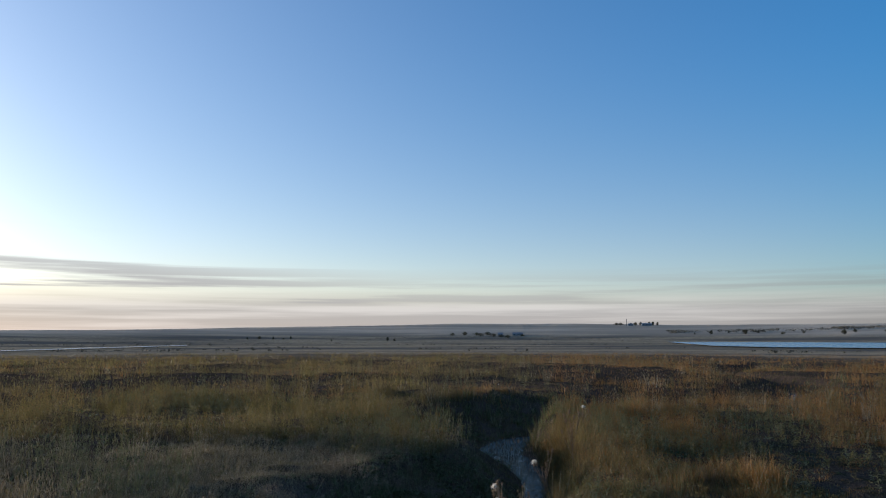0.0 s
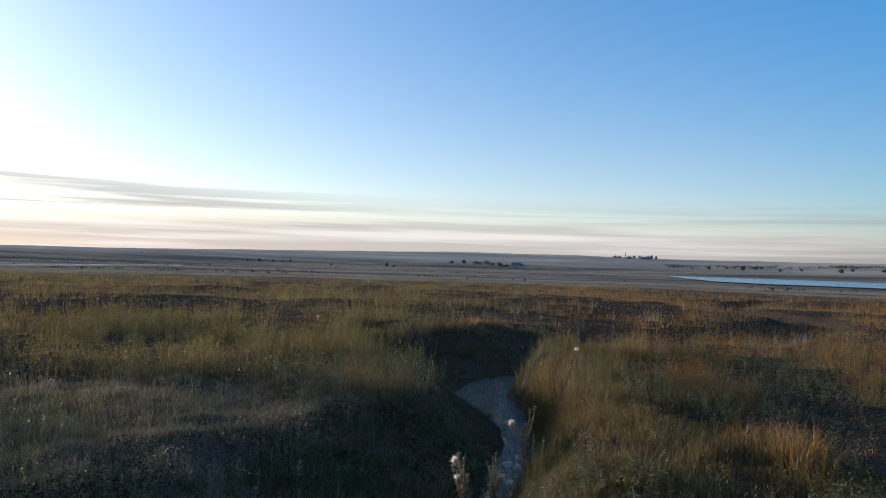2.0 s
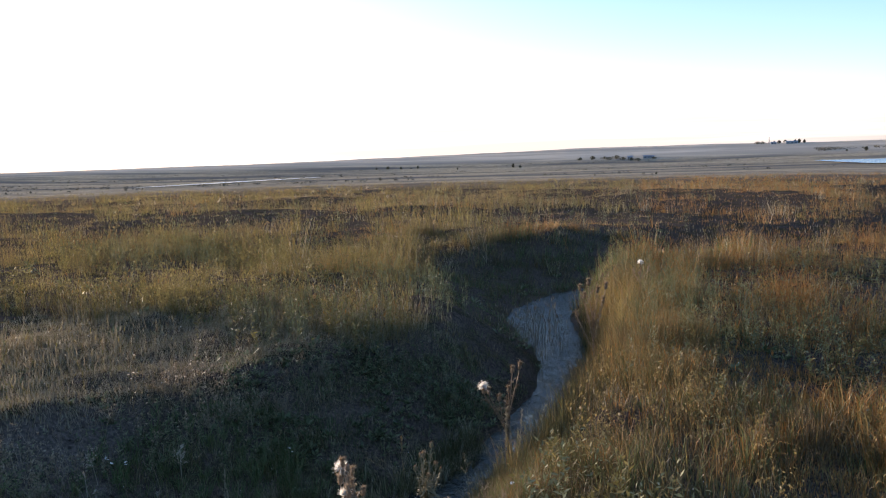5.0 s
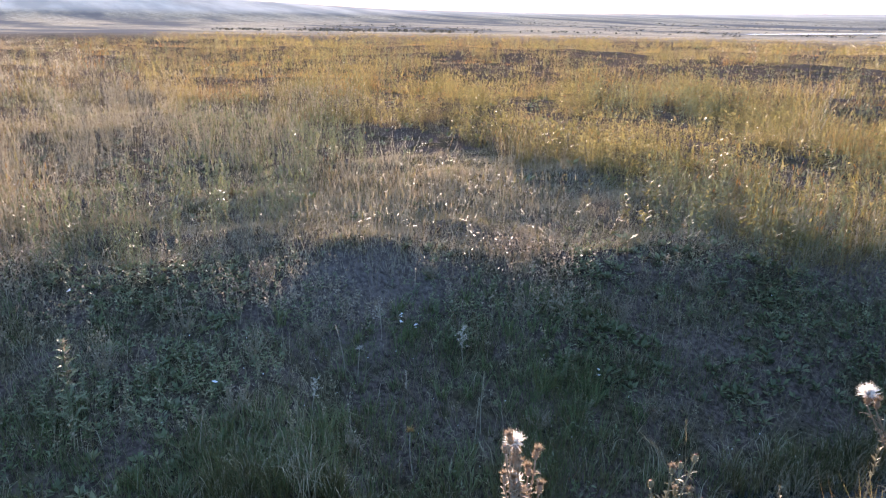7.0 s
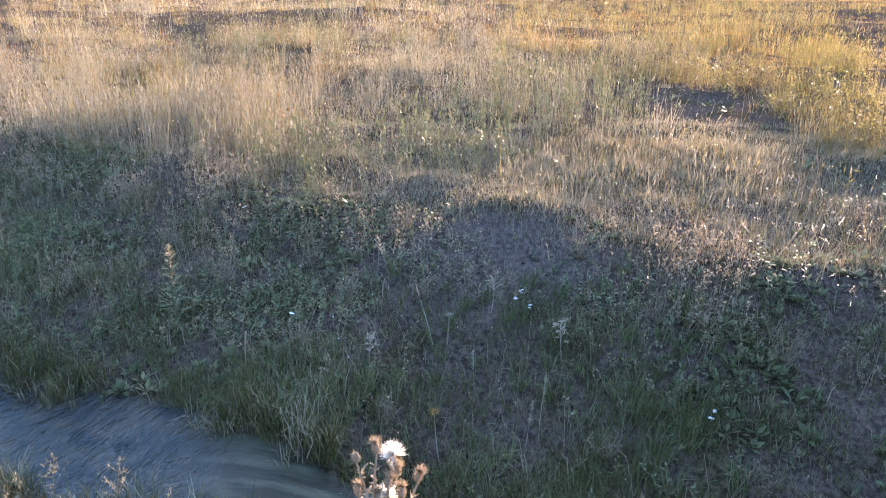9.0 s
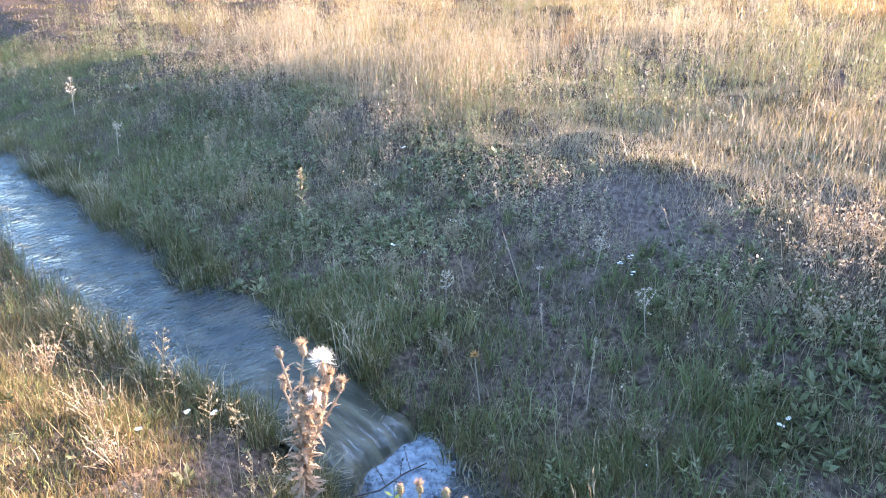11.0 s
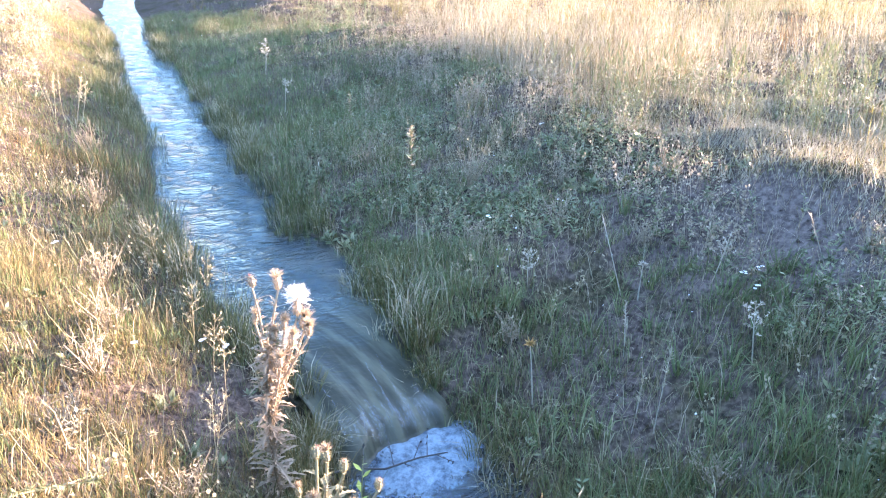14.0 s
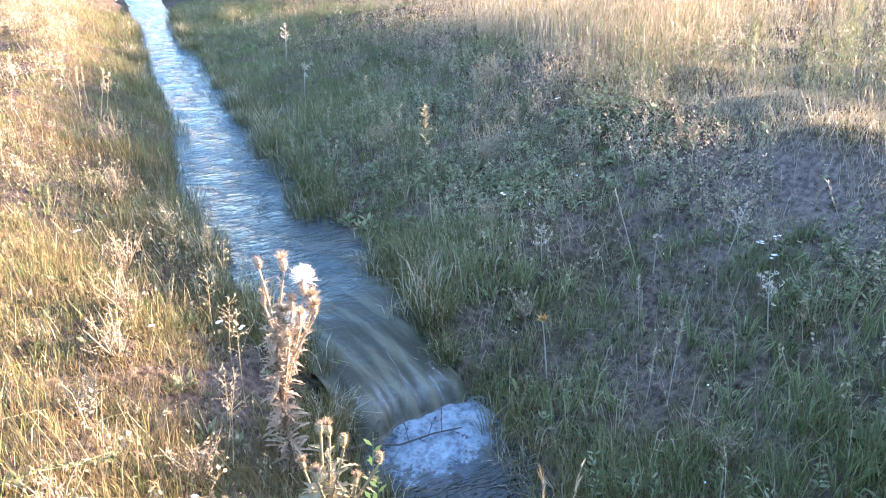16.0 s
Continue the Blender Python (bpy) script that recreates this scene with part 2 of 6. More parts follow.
link(t, mixed(t, sheet, bed, mixed(t, spread(t, pulled, 0.36, 0.68), (0.024, 0.026, 0.017), (0.070, 0.070, 0.046))), body.inputs["Base Color"])
link(t, calc(t, "SUBTRACT", 0.5, calc(t, "MULTIPLY", sheet, 0.25)), body.inputs["Specular IOR Level"])
link(t, bump.outputs[0], body.inputs["Normal"])
finish(t, body.outputs[0])

LAKE, t = material("lake_water")
p = position(t)
bump = node(t, "ShaderNodeBump", Strength=0.4, Distance=0.5)
link(t, grain(t, p, 0.8, 3.0), bump.inputs["Height"])
body = node(t, "ShaderNodeBsdfPrincipled", Roughness=0.22, IOR=1.33)
# blue of the reflected sky put into the base colour
body.inputs["Base Color"].default_value = (0.08, 0.15, 0.24, 1)
link(t, bump.outputs[0], body.inputs["Normal"])
finish(t, body.outputs[0])

FOAM, t = material("foam")
p = position(t)
body = node(t, "ShaderNodeBsdfPrincipled", Roughness=0.45)
f = grain(t, p, 26.0, 8.0, 0.78)
link(t, mixed(t, spread(t, f, 0.34, 0.62), (0.016, 0.040, 0.060), (0.15, 0.225, 0.26)), body.inputs["Base Color"])
bump = node(t, "ShaderNodeBump", Strength=0.8, Distance=0.015)
link(t, f, bump.inputs["Height"])
link(t, bump.outputs[0], body.inputs["Normal"])
reach = node(t, "ShaderNodeMapping")
reach.vector_type = "TEXTURE"
reach.inputs["Location"].default_value, reach.inputs["Scale"].default_value = (-0.47, 7.09, 0), (0.33, 0.25, 100)
link(t, p, reach.inputs[0])
far_out = t.nodes.new("ShaderNodeVectorMath")
far_out.operation = "LENGTH"
link(t, reach.outputs[0], far_out.inputs[0])
link(t, spread(t, calc(t, "SUBTRACT", calc(t, "ADD", calc(t, "MULTIPLY", grain(t, p, 15.0, 6.0, 0.75), 1.6), 0.16), far_out.outputs["Value"]), -0.12, 0.55), body.inputs["Alpha"])
finish(t, body.outputs[0])

STRAND, t = material("water_strand")
body = node(t, "ShaderNodeBsdfPrincipled", Roughness=0.2, IOR=1.33, Alpha=0.2)
body.inputs["Base Color"].default_value = (0.36, 0.41, 0.40, 1)
finish(t, body.outputs[0])

WETWOOD = plain("wet_wood", (0.018, 0.015, 0.013), 0.35, 0.4, 40.0)
BARK = plain("bark", (0.07, 0.055, 0.045), 0.9, 0.4, 20.0)
WALLWHITE = plain("whitewash", (0.33, 0.33, 0.34), 0.8, 0.12, 0.6)
ROOFGREY = plain("slate_roof", (0.22, 0.22, 0.23), 0.7, 0.2, 0.8)
PANE = plain("dark_pane", (0.03, 0.035, 0.04), 0.2, 0.2, 1.0)
STEEL = plain("weathered_steel", (0.25, 0.25, 0.25), 0.5, 0.2, 2.0, 0.6)
# far scrub and foliage: distance haze put into lighter base colours
SCRUB = leafy("far_scrub", [(0.075, 0.068, 0.048), (0.11, 0.098, 0.072), (0.14, 0.12, 0.09)], 0.1, None, 1.0)
CROWN = leafy("far_foliage", [(0.055, 0.055, 0.035), (0.085, 0.080, 0.050), (0.13, 0.105, 0.062)], 0.1, None, 1.0)

# ---- the lie of the land ----
# stream from above the fall to the far bend: x, y, half width, water height, bank run on the sunny-top side, on the near side
STREAM = np.array([
    (-14, -24, 0.40, 0.24, 2.5, 1.2), (-7, -9.5, 0.32, 0.23, 2.55, 1.4), (-3.42, -1, 0.30, 0.22, 2.65, 1.25),
    (-2.15, 2.1, 0.31, 0.215, 2.55, 1.2), (-1.60, 3.6, 0.29, 0.21, 2.5, 1.2), (-1.04, 4.85, 0.31, 0.205, 2.4, 1.25),
    (-0.77, 5.6, 0.3, 0.195, 2.25, 1.3), (-0.60, 6.3, 0.31, 0.19, 2.12, 1.3), (-0.49, 6.62, 0.25, 0.185, 2.15, 1.38), (-0.46, 6.76, 0.19, 0.10, 2.15, 1.38),
    (-0.45, 6.9, 0.18, -0.06, 2.05, 1.25), (-0.42, 7.12, 0.29, -0.08, 2.05, 1.15), (-0.33, 7.3, 0.29, -0.08, 2.05, 1.15), (-0.1, 7.8, 0.27, -0.085, 2.0, 1.15),
    (0.15, 8.6, 0.25, -0.09, 1.98, 1.1), (0.38, 9.4, 0.25, -0.1, 1.65, 0.85), (0.5, 10.3, 0.25, -0.11, 1.25, 0.75),
    (0.62, 11.3, 0.26, -0.12, 1.2, 0.75), (0.55, 12.4, 0.3, -0.12, 1.4, 0.8), (0.2, 13.6, 0.38, -0.13, 1.8, 0.9),
    (-0.2, 15, 0.48, -0.14, 2.3, 1), (0.2, 16.6, 0.42, -0.15, 2.8, 1.2), (1.6, 18.2, 0.36, -0.16, 2.6, 1.7),
    (4.2, 20.4, 0.36, -0.18, 2.4, 1.8), (8, 24.2, 0.36, -0.22, 2.2, 1.8), (12, 32, 0.4, -0.3, 1.3, 1.2),
    (11, 43, 0.4, -0.45, 1.4, 1.2), (22, 66, 0.5, -0.8, 1.4, 1.2)])


def dense(points, step=0.12):
    leg = np.r_[0, np.cumsum(np.hypot(*np.diff(points[:, :2], axis=0).T))]
    at = np.arange(0, leg[-1], step)
    return at, np.stack([np.interp(at, leg, points[:, k]) for k in range(points.shape[1])], 1)


def rounded(values, reach):
    kernel = np.hanning(2 * reach + 3)[1:-1]
    kernel /= kernel.sum()
    padded = np.concatenate([np.repeat(values[:1], reach, 0), values, np.repeat(values[-1:], reach, 0)])
    return np.stack([np.convolve(padded[:, k], kernel, "valid") for k in range(values.shape[1])], 1)


ALONG, LINE = dense(STREAM)
LINE[:, (0, 1, 4, 5)] = rounded(LINE[:, (0, 1, 4, 5)], 4)
LINE[:, (2,)] = rounded(LINE[:, (2,)], 1)
HEADING = np.gradient(LINE[:, :2], axis=0)
HEADING /= np.hypot(HEADING[:, 0], HEADING[:, 1])[:, None]
SHADES = np.random.RandomState(7)
LATTICE = SHADES.rand(64, 256, 256)


def wave(x, y, size, seed):
    """Smooth noise from 0 to 1 with lumps of that size."""
    g = LATTICE[seed % 64]
    u, v = np.asarray(x) / size + 13.7 * seed, np.asarray(y) / size + 7.1 * seed
    i, j = np.floor(u).astype(int), np.floor(v).astype(int)
    a, b = u - i, v - j
    a, b = a * a * (3 - 2 * a), b * b * (3 - 2 * b)
    i0, i1, j0, j1 = i % 256, (i + 1) % 256, j % 256, (j + 1) % 256
    return (g[i0, j0] * (1 - a) + g[i1, j0] * a) * (1 - b) + (g[i0, j1] * (1 - a) + g[i1, j1] * a) * b


def ease(v, a, b):
    s = np.clip((v - a) / (b - a), 0, 1)
    return s * s * (3 - 2 * s)


def beside(x, y):
    """Distance from the stream's middle (left bank positive), and the stream's row there."""
    x, y = np.ravel(x), np.ravel(y)
    far = np.full(len(x), 60.0)
    row = np.zeros(len(x), int)
    near = np.flatnonzero((x > -22) & (x < 32) & (y > -32) & (y < 76))
    for some in np.array_split(near, max(1, len(near) // 20000)):
        d = (x[some, None] - LINE[None, :, 0]) ** 2 + (y[some, None] - LINE[None, :, 1]) ** 2
        row[some] = k = d.argmin(1)
        side = HEADING[k, 0] * (y[some] - LINE[k, 1]) - HEADING[k, 1] * (x[some] - LINE[k, 0])
        far[some] = np.sqrt(d[np.arange(len(some)), k]) * np.where(side > 0, 1, -1)
    return far, row


def meadow(x, y):
    """The plain: gently falling away to the ponds, then rising to a long low ridge."""
    r = np.hypot(x, y - 8)
    floor = -6.5 + 0.8 * np.tanh(x / 150)
    z = 0.62 - 0.10 * ease(x - 0.25 * (y - 8), 0.0, 3.0) - 0.0188 * np.maximum(r - 22, 0)
    z = floor + np.log1p(np.exp(np.clip((z - floor) * 1.6, -40, 40))) / 1.6
    yaw = np.degrees(np.arctan2(-x, y))
    angle = np.interp(yaw, [-60, -25, -15, -3, 6, 14, 26, 32, 40, 50, 58, 64, 70, 78, 110], [0.78, 0.75, 0.72, 0.84, 0.84, 0.64, 0.44, 0.32, 0.26, 0.2, 0.25, 0.4, 0.7, 1.0, 1.3])
    ridge = 1250.0
    crest = 2.2 + ridge * np.tan(np.radians(angle)) + 1.6 * (wave(x, y, 90, 3) - 0.5) + 0.8 * (wave(x, y, 23, 4) - 0.5)
    z = z + (crest - floor) * ease(r, 760, ridge) - 10 * ease(r, ridge + 100, 3600)
    bumps = 0.10 * (wave(x, y, 0.55, 1) - 0.5) + 0.22 * (wave(x, y, 2.6, 2) - 0.5) * ease(r, 3, 9) + 0.42 * (wave(x, y, 7.5, 5) - 0.5) * ease(r, 9, 20)
    along = np.clip((x + 6.0) / 5.5, 0, 1)
    hollow = np.hypot(x - (-6.0 + 5.5 * along), y - (17.2 - 0.9 * along))
    z = z - 0.32 * np.exp(-((hollow / 1.2) ** 2))
    return z + bumps * (1 - 0.6 * ease(r, 60, 200))


def land(x, y, told=None):
    """Ground height."""
    shape = np.shape(x)
    x, y = np.ravel(np.asarray(x, float)), np.ravel(np.asarray(y, float))
    d, k = told or beside(x, y)
    row = LINE[k]
    w = row[:, 2] * (0.92 + 0.25 * wave(x, y, 0.5, 11))
    run = np.where(d > 0, row[:, 4] * (0.90 + 0.2 * wave(x, y, 1.3, 12)), row[:, 5])
    z, water = meadow(x, y), row[:, 3]
    up = np.clip((np.abs(d) - w) / np.maximum(run - w, 0.1), 0, 1.6)
    soft = np.where(up < 0.8, up * 0.98, 1 - 0.216 * np.exp(-(up - 0.8) * 6.0))
    scarp = np.interp(up, [0, 0.35, 0.74, 0.97, 1.06, 1.2, 1.6], [0, 0.30, 0.66, 0.95, 1.0, 0.995, 0.99])
    sharp = 1 - ease(y, 9.5, 11.0)
    berm = np.interp(up, [0, 0.2, 0.55, 1.0, 1.6], [0, 0.17, 0.46, 0.96, 1.0])
    low = 1 - ease(y, 4.8, 6.2)
    bank = np.where(d > 0, scarp * sharp + soft * (1 - sharp), berm * low + soft * (1 - low))
    rough = 0.05 * (wave(x, y, 0.28, 13) - 0.5) + 0.02 * (wave(x, y, 0.1, 14) - 0.5)
    dry = water + (z - water) * bank + rough * ease(up, 0, 0.15)
    wet = water - 0.02 - 0.09 * (1 - np.clip(np.abs(d) / w, 0, 1) ** 2)
    near = np.where(np.abs(d) < w, wet, dry)
    return np.where(np.abs(d) < 9, near * (1 - ease(np.abs(d), 5, 9)) + z * ease(np.abs(d), 5, 9), z).reshape(shape)


# ---- mesh helpers ----
def mesh_object(name, verts, loops, sizes, mat, parent=None, smooth=False):
    """One mesh from arrays: corners of all faces in a row, and the number of corners of each face."""
    me = bpy.data.meshes.new(name)
    me.vertices.add(len(verts))
    me.vertices.foreach_set("co", np.asarray(verts, np.float32).ravel())
    me.loops.add(len(loops))
    me.loops.foreach_set("vertex_index", np.asarray(loops, np.int32))
    me.polygons.add(len(sizes))
    sizes = np.asarray(sizes, np.int32)
    me.polygons.foreach_set("loop_start", np.r_[0, np.cumsum(sizes)[:-1]].astype(np.int32))
    me.polygons.foreach_set("loop_total", sizes)
    if smooth:
        me.polygons.foreach_set("use_smooth", np.ones(len(sizes), bool))
    me.update(calc_edges=True)
    me.validate()
    me.materials.append(mat)
    ob = new(name, me)
    if parent:
        ob.parent = parent
    return ob


def grid_loops(n, m):
    i, j = np.meshgrid(np.arange(n - 1), np.arange(m - 1), indexing="ij")
    a = (i * m + j).ravel()
    return np.stack([a, a + m, a + m + 1, a + 1], 1).ravel(), np.full(len(a), 4)


def part(name, bm, mat, parent=None, label=""):
    me = bpy.data.meshes.new(name)
    bm.to_mesh(me)
    bm.free()
    me.materials.append(mat)
    ob = new(name, me)
    if parent:
        ob.parent = parent
    return tagged(ob, label)


class Tufts:
    """Gathers blades, seeds and leaves as arrays and makes one mesh of them."""

    def __init__(self):
        self.verts, self.loops, self.sizes, self.count = [], [], [], 0

    def add(self, verts, loops, sizes):
        self.verts.append(verts.reshape(-1, 3))
        self.loops.append(loops.ravel() + self.count)
        self.sizes.append(sizes)
        self.count += verts.size // 3

    def blades(self, x, y, z, h, w, lean, rs, jointed=True, toward=None):
        """Grass blades: foot, height, width, how far the tip leans. toward: a shared direction of lean."""
        n = len(x)
        face, go = rs.rand(n) * 6.283, rs.rand(n) * 6.283
        if toward is not None:
            go = toward + 1.2 * rs.randn(n)
        foot = np.stack([x, y, z], 1)
        across = np.stack([np.cos(face), np.sin(face), 0 * face], 1) * (w / 2)[:, None]
        out_way = np.stack([np.cos(go), np.sin(go), 0 * go], 1) * (lean * h)[:, None]
        up = np.stack([0 * h, 0 * h, h], 1)
        tip = foot + out_way + up * np.sqrt(np.clip(1 - lean**2, 0.05, 1))[:, None]
        if jointed:
            mid = foot + out_way * 0.33 + up * 0.6
            v = np.stack([foot - across, foot + across, mid + across * 0.8, mid - across * 0.8, tip], 1)
            base = (np.arange(n) * 5)[:, None]
            loops = base + np.array([[0, 1, 2, 3, 3, 2, 4]])
            self.add(v, loops, np.tile([4, 3], n))
        else:
            v = np.stack([foot - across, foot + across, tip], 1)
            self.add(v, (np.arange(n) * 3)[:, None] + np.array([[0, 1, 2]]), np.full(n, 3))
        return tip

    def chips(self, place, size, rs, long=1.0, upright=0.5):
        """Small lozenges: seeds, florets, leaflets."""
        n = len(place)
        a = rs.randn(n, 3)
        a[:, 2] += upright * 2
        a /= np.linalg.norm(a, axis=1)[:, None]
        b = np.cross(a, rs.randn(n, 3))
        b /= np.linalg.norm(b, axis=1)[:, None] + 1e-9
        a, b = a * (size * long)[:, None], b * (size * 0.5)[:, None]
        v = np.stack([place - a * 0.5, place + b, place + a * 0.5, place - b], 1)
        self.add(v, (np.arange(n) * 4)[:, None] + np.array([[0, 1, 2, 3]]), np.full(n, 4))

    def leaves(self, root, way, length, width, rs):
        """Pointed leaves from a root along a unit direction, folded a little upward."""
        n = len(root)
        side = np.cross(way, rs.randn(n, 3) * np.array([0.4, 0.4, 0.2]) + np.array([0, 0, 1.0]))
        side *= (width / 2 / (np.linalg.norm(side, axis=1) + 1e-9))[:, None]
        mid = root + way * (length * 0.45)[:, None] + np.array([0, 0, 1.0]) * (length * 0.06)[:, None]
        v = np.stack([root, mid + side, root + way * length[:, None], mid - side], 1)
        self.add(v, (np.arange(n) * 4)[:, None] + np.array([[0, 1, 2, 3]]), np.full(n, 4))

    def heads(self, tip, length, width, rs):
        """Seed heads: spindles of two crossed lozenges on a blade's tip."""
        n = len(tip)
        turn = rs.rand(n) * 3.14
        lean = np.stack([rs.randn(n) * 0.25, rs.randn(n) * 0.25, np.ones(n)], 1) * length[:, None]
        for extra in (0.0, 1.57):
            b = np.stack([np.cos(turn + extra), np.sin(turn + extra), 0 * turn], 1) * (width / 2)[:, None]
            v = np.stack([tip - lean * 0.15, tip + lean * 0.3 + b, tip + lean * 0.85, tip + lean * 0.3 - b], 1)
            self.add(v, (np.arange(n) * 4)[:, None] + np.array([[0, 1, 2, 3]]), np.full(n, 4))

    def make(self, name, mat, label, category, parent=None):
        ob = mesh_object(name, np.concatenate(self.verts), np.concatenate(self.loops), np.concatenate(self.sizes), mat, parent)
        return tagged(ob, label, category, kind="stuff")


# ---- ground, one sheet to the horizon ----
def axis_steps(lo, hi, step, reach, grow):
    mid = np.arange(lo, hi + step / 2, step)
    sides = []
    for start, sign in ((lo, -1), (hi, 1)):
        out_steps, s, v = [], step, start
        while abs(v) < reach:
            s *= grow
            v += sign * s
            out_steps.append(v)
        sides.append(out_steps)
    return np.array(sides[0][::-1] + mid.tolist() + sides[1])


gx = axis_steps(-5.2, 3.0, 0.095, 3400, 1.06)
gy = axis_steps(2.0, 16.5, 0.095, 3400, 1.06)
GX, GY = np.meshgrid(gx, gy, indexing="ij")
gz = land(GX, GY)
loops, sizes = grid_loops(len(gx), len(gy))
ground = mesh_object("ground", np.stack([GX, GY, gz], -1).reshape(-1, 3), loops, sizes, SOIL, smooth=True)
tagged(ground, "uneven brown soil and thatch of an open steppe meadow", "ground", kind="structure")

# ---- the stream, one ribbon with its fall ----
at, row = dense(STREAM, 0.06)
row[:, (0, 1)] = rounded(row[:, (0, 1)], 10)
row[:, (2,)] = rounded(row[:, (2,)], 3)
lip_at = float(np.interp(6.93, row[:, 1], at))
finer = np.concatenate([np.arange(0, lip_at - 0.6, 0.06), np.arange(lip_at - 0.6, lip_at + 0.3, 0.014), np.arange(lip_at + 0.3, at[-1], 0.06)])
row = np.stack([np.interp(finer, at, row[:, k]) for k in range(row.shape[1])], 1)
at = finer
head = np.stack([np.gradient(row[:, k], at) for k in (0, 1)], 1)
head /= np.hypot(head[:, 0], head[:, 1])[:, None]
across = np.linspace(-1.22, 1.22, 27)
wx = row[:, 0, None] - head[:, 1, None] * across * row[:, 2, None]
wy = row[:, 1, None] + head[:, 0, None] * across * row[:, 2, None]
lane_no = across[None, :] * np.ones_like(wx)
lip = 0.10 * (wave(lane_no, 0 * lane_no, 0.45, 21) - 0.5) + 0.09 * (wave(lane_no, 0 * lane_no, 0.17, 29) - 0.5)
past = at[:, None] + lip - lip_at
upper, lower = 0.187, -0.078
slid = 0.155 * np.clip((past + 0.55) / 0.55, 0, 1) ** 1.5
fell = (upper - 0.155 - lower) * np.clip(past / 0.065, 0, 1) ** 1.4
wz = np.where(past < 0.12, np.maximum(row[:, 3, None], upper) - slid - fell, np.minimum(row[:, 3, None], lower))
calm = np.where(at < lip_at, 0.010, 0.012)[:, None]
wz = wz + calm * (wave(wx, wy, 0.09, 22) - 0.5) + 0.012 * (wave(wx, wy, 0.21, 23) - 0.5)
wz = wz + 0.022 * (wave(lane_no, wy, 0.14, 24) - 0.5) * np.exp(-(((at - lip_at + 0.08) / 0.16) ** 2))[:, None]
loops, sizes = grid_loops(*wx.shape)
stream = mesh_object("water", np.stack([wx, wy, wz], -1).reshape(-1, 3), loops, sizes, WATER, smooth=True)
tagged(stream, "clear rippled brook running over a small fall", "stream", kind="structure")

# strands of water drawn out over the lip, long and faint above it, short and white where it drops
fall_rs = np.random.RandomState(3)
lanes = np.arange(wx.shape[1])
verts, loops, count = [], [], 0
for k in range(110):
    lane = fall_rs.uniform(3, 23)
    start, end = (fall_rs.uniform(-0.34, -0.10), fall_rs.uniform(-0.05, 0.05)) if k % 30 == 0 else (fall_rs.uniform(-0.09, 0.0), fall_rs.uniform(0.04, 0.085))
    which = np.flatnonzero((at > lip_at + start) & (at < lip_at + end))
    if len(which) < 3:
        continue
    drift = lane + np.cumsum(fall_rs.randn(len(which)) * 0.06)
    spot = np.array([[np.interp(d, lanes, a[w]) for a in (wx, wy, wz)] for d, w in zip(drift, which)])
    spot[:, 2] += 0.005 + 0.004 * fall_rs.rand()
    half = fall_rs.uniform(0.0005, 0.0017) * np.sin(np.linspace(0.3, 2.9, len(which)))
    side = np.stack([half, -0.2 * half, 0 * half], 1)
    verts.append(np.stack([spot - side, spot + side], 1).reshape(-1, 3))
    for j in range(len(which) - 1):
        c = count + 2 * j
        loops += [c, c + 1, c + 3, c + 2]
    count += 2 * len(which)
strands = mesh_object("falling_water", np.concatenate(verts), loops, np.full(len(loops) // 4, 4), STRAND, smooth=True)
tagged(strands, "pale streaks of water sliding over the lip", "waterfall", kind="stuff")

# foam at the foot of the fall
fx, fy = np.meshgrid(np.linspace(-0.82, -0.08, 112), np.linspace(6.86, 7.42, 90), indexing="ij")
edge = np.hypot((fx + 0.46) / 0.31, (fy - 7.07) / 0.22) + 0.5 * (wave(fx, fy, 0.11, 25) - 0.5)
froth = 0.5 * wave(fx, fy, 0.07, 26) + 0.3 * wave(fx, fy, 0.03, 28) + 0.2 * wave(fx, fy, 0.015, 27)
fz = -0.070 + 0.026 * ease(edge, 1.15, 0.35) + 0.020 * (froth - 0.42)
loops, sizes = grid_loops(*fx.shape)
foam = mesh_object("foam", np.stack([fx, fy, fz], -1).reshape(-1, 3), loops, sizes, FOAM, smooth=True)
tagged(foam, "white churned foam at the foot of the fall", "foam", kind="stuff")


def pond(name, ring, z, label):
    bm = bmesh.new()
    pts = []
    for k, (x, y) in enumerate(ring):
        nx, ny = ring[(k + 1) % len(ring)]
        for s in range(6):
            f = s / 6
            jx, jy = random.uniform(-1.2, 1.2), random.uniform(-5, 5)
            pts.append(bm.verts.new((x + (nx - x) * f + jx, y + (ny - y) * f + jy, z)))
    bm.faces.new(pts)
    bmesh.ops.recalc_face_normals(bm, faces=bm.faces[:])
    if bm.faces[:][0].normal.z < 0:
        bmesh.ops.reverse_faces(bm, faces=bm.faces[:])
    return tagged(part(name, bm, LAKE), label, "pond", kind="structure")


pond("water_lake", [(129, 515), (150, 462), (203, 436), (300, 430), (430, 450), (560, 700), (470, 960), (250, 930), (150, 790)], -5.1, "calm blue lake lying on the plain")
pond("water_pond", [(-279, 375), (-277, 480), (-272, 590), (-281, 602), (-288, 480), (-287, 372)], -6.5, "narrow pale pond reflecting the bright sky")


# ---- vegetation ----
rs = np.random.RandomState(11)


def scatter(n, x0, x1, y0, y1):
    return rs.uniform(x0, x1, n), rs.uniform(y0, y1, n)


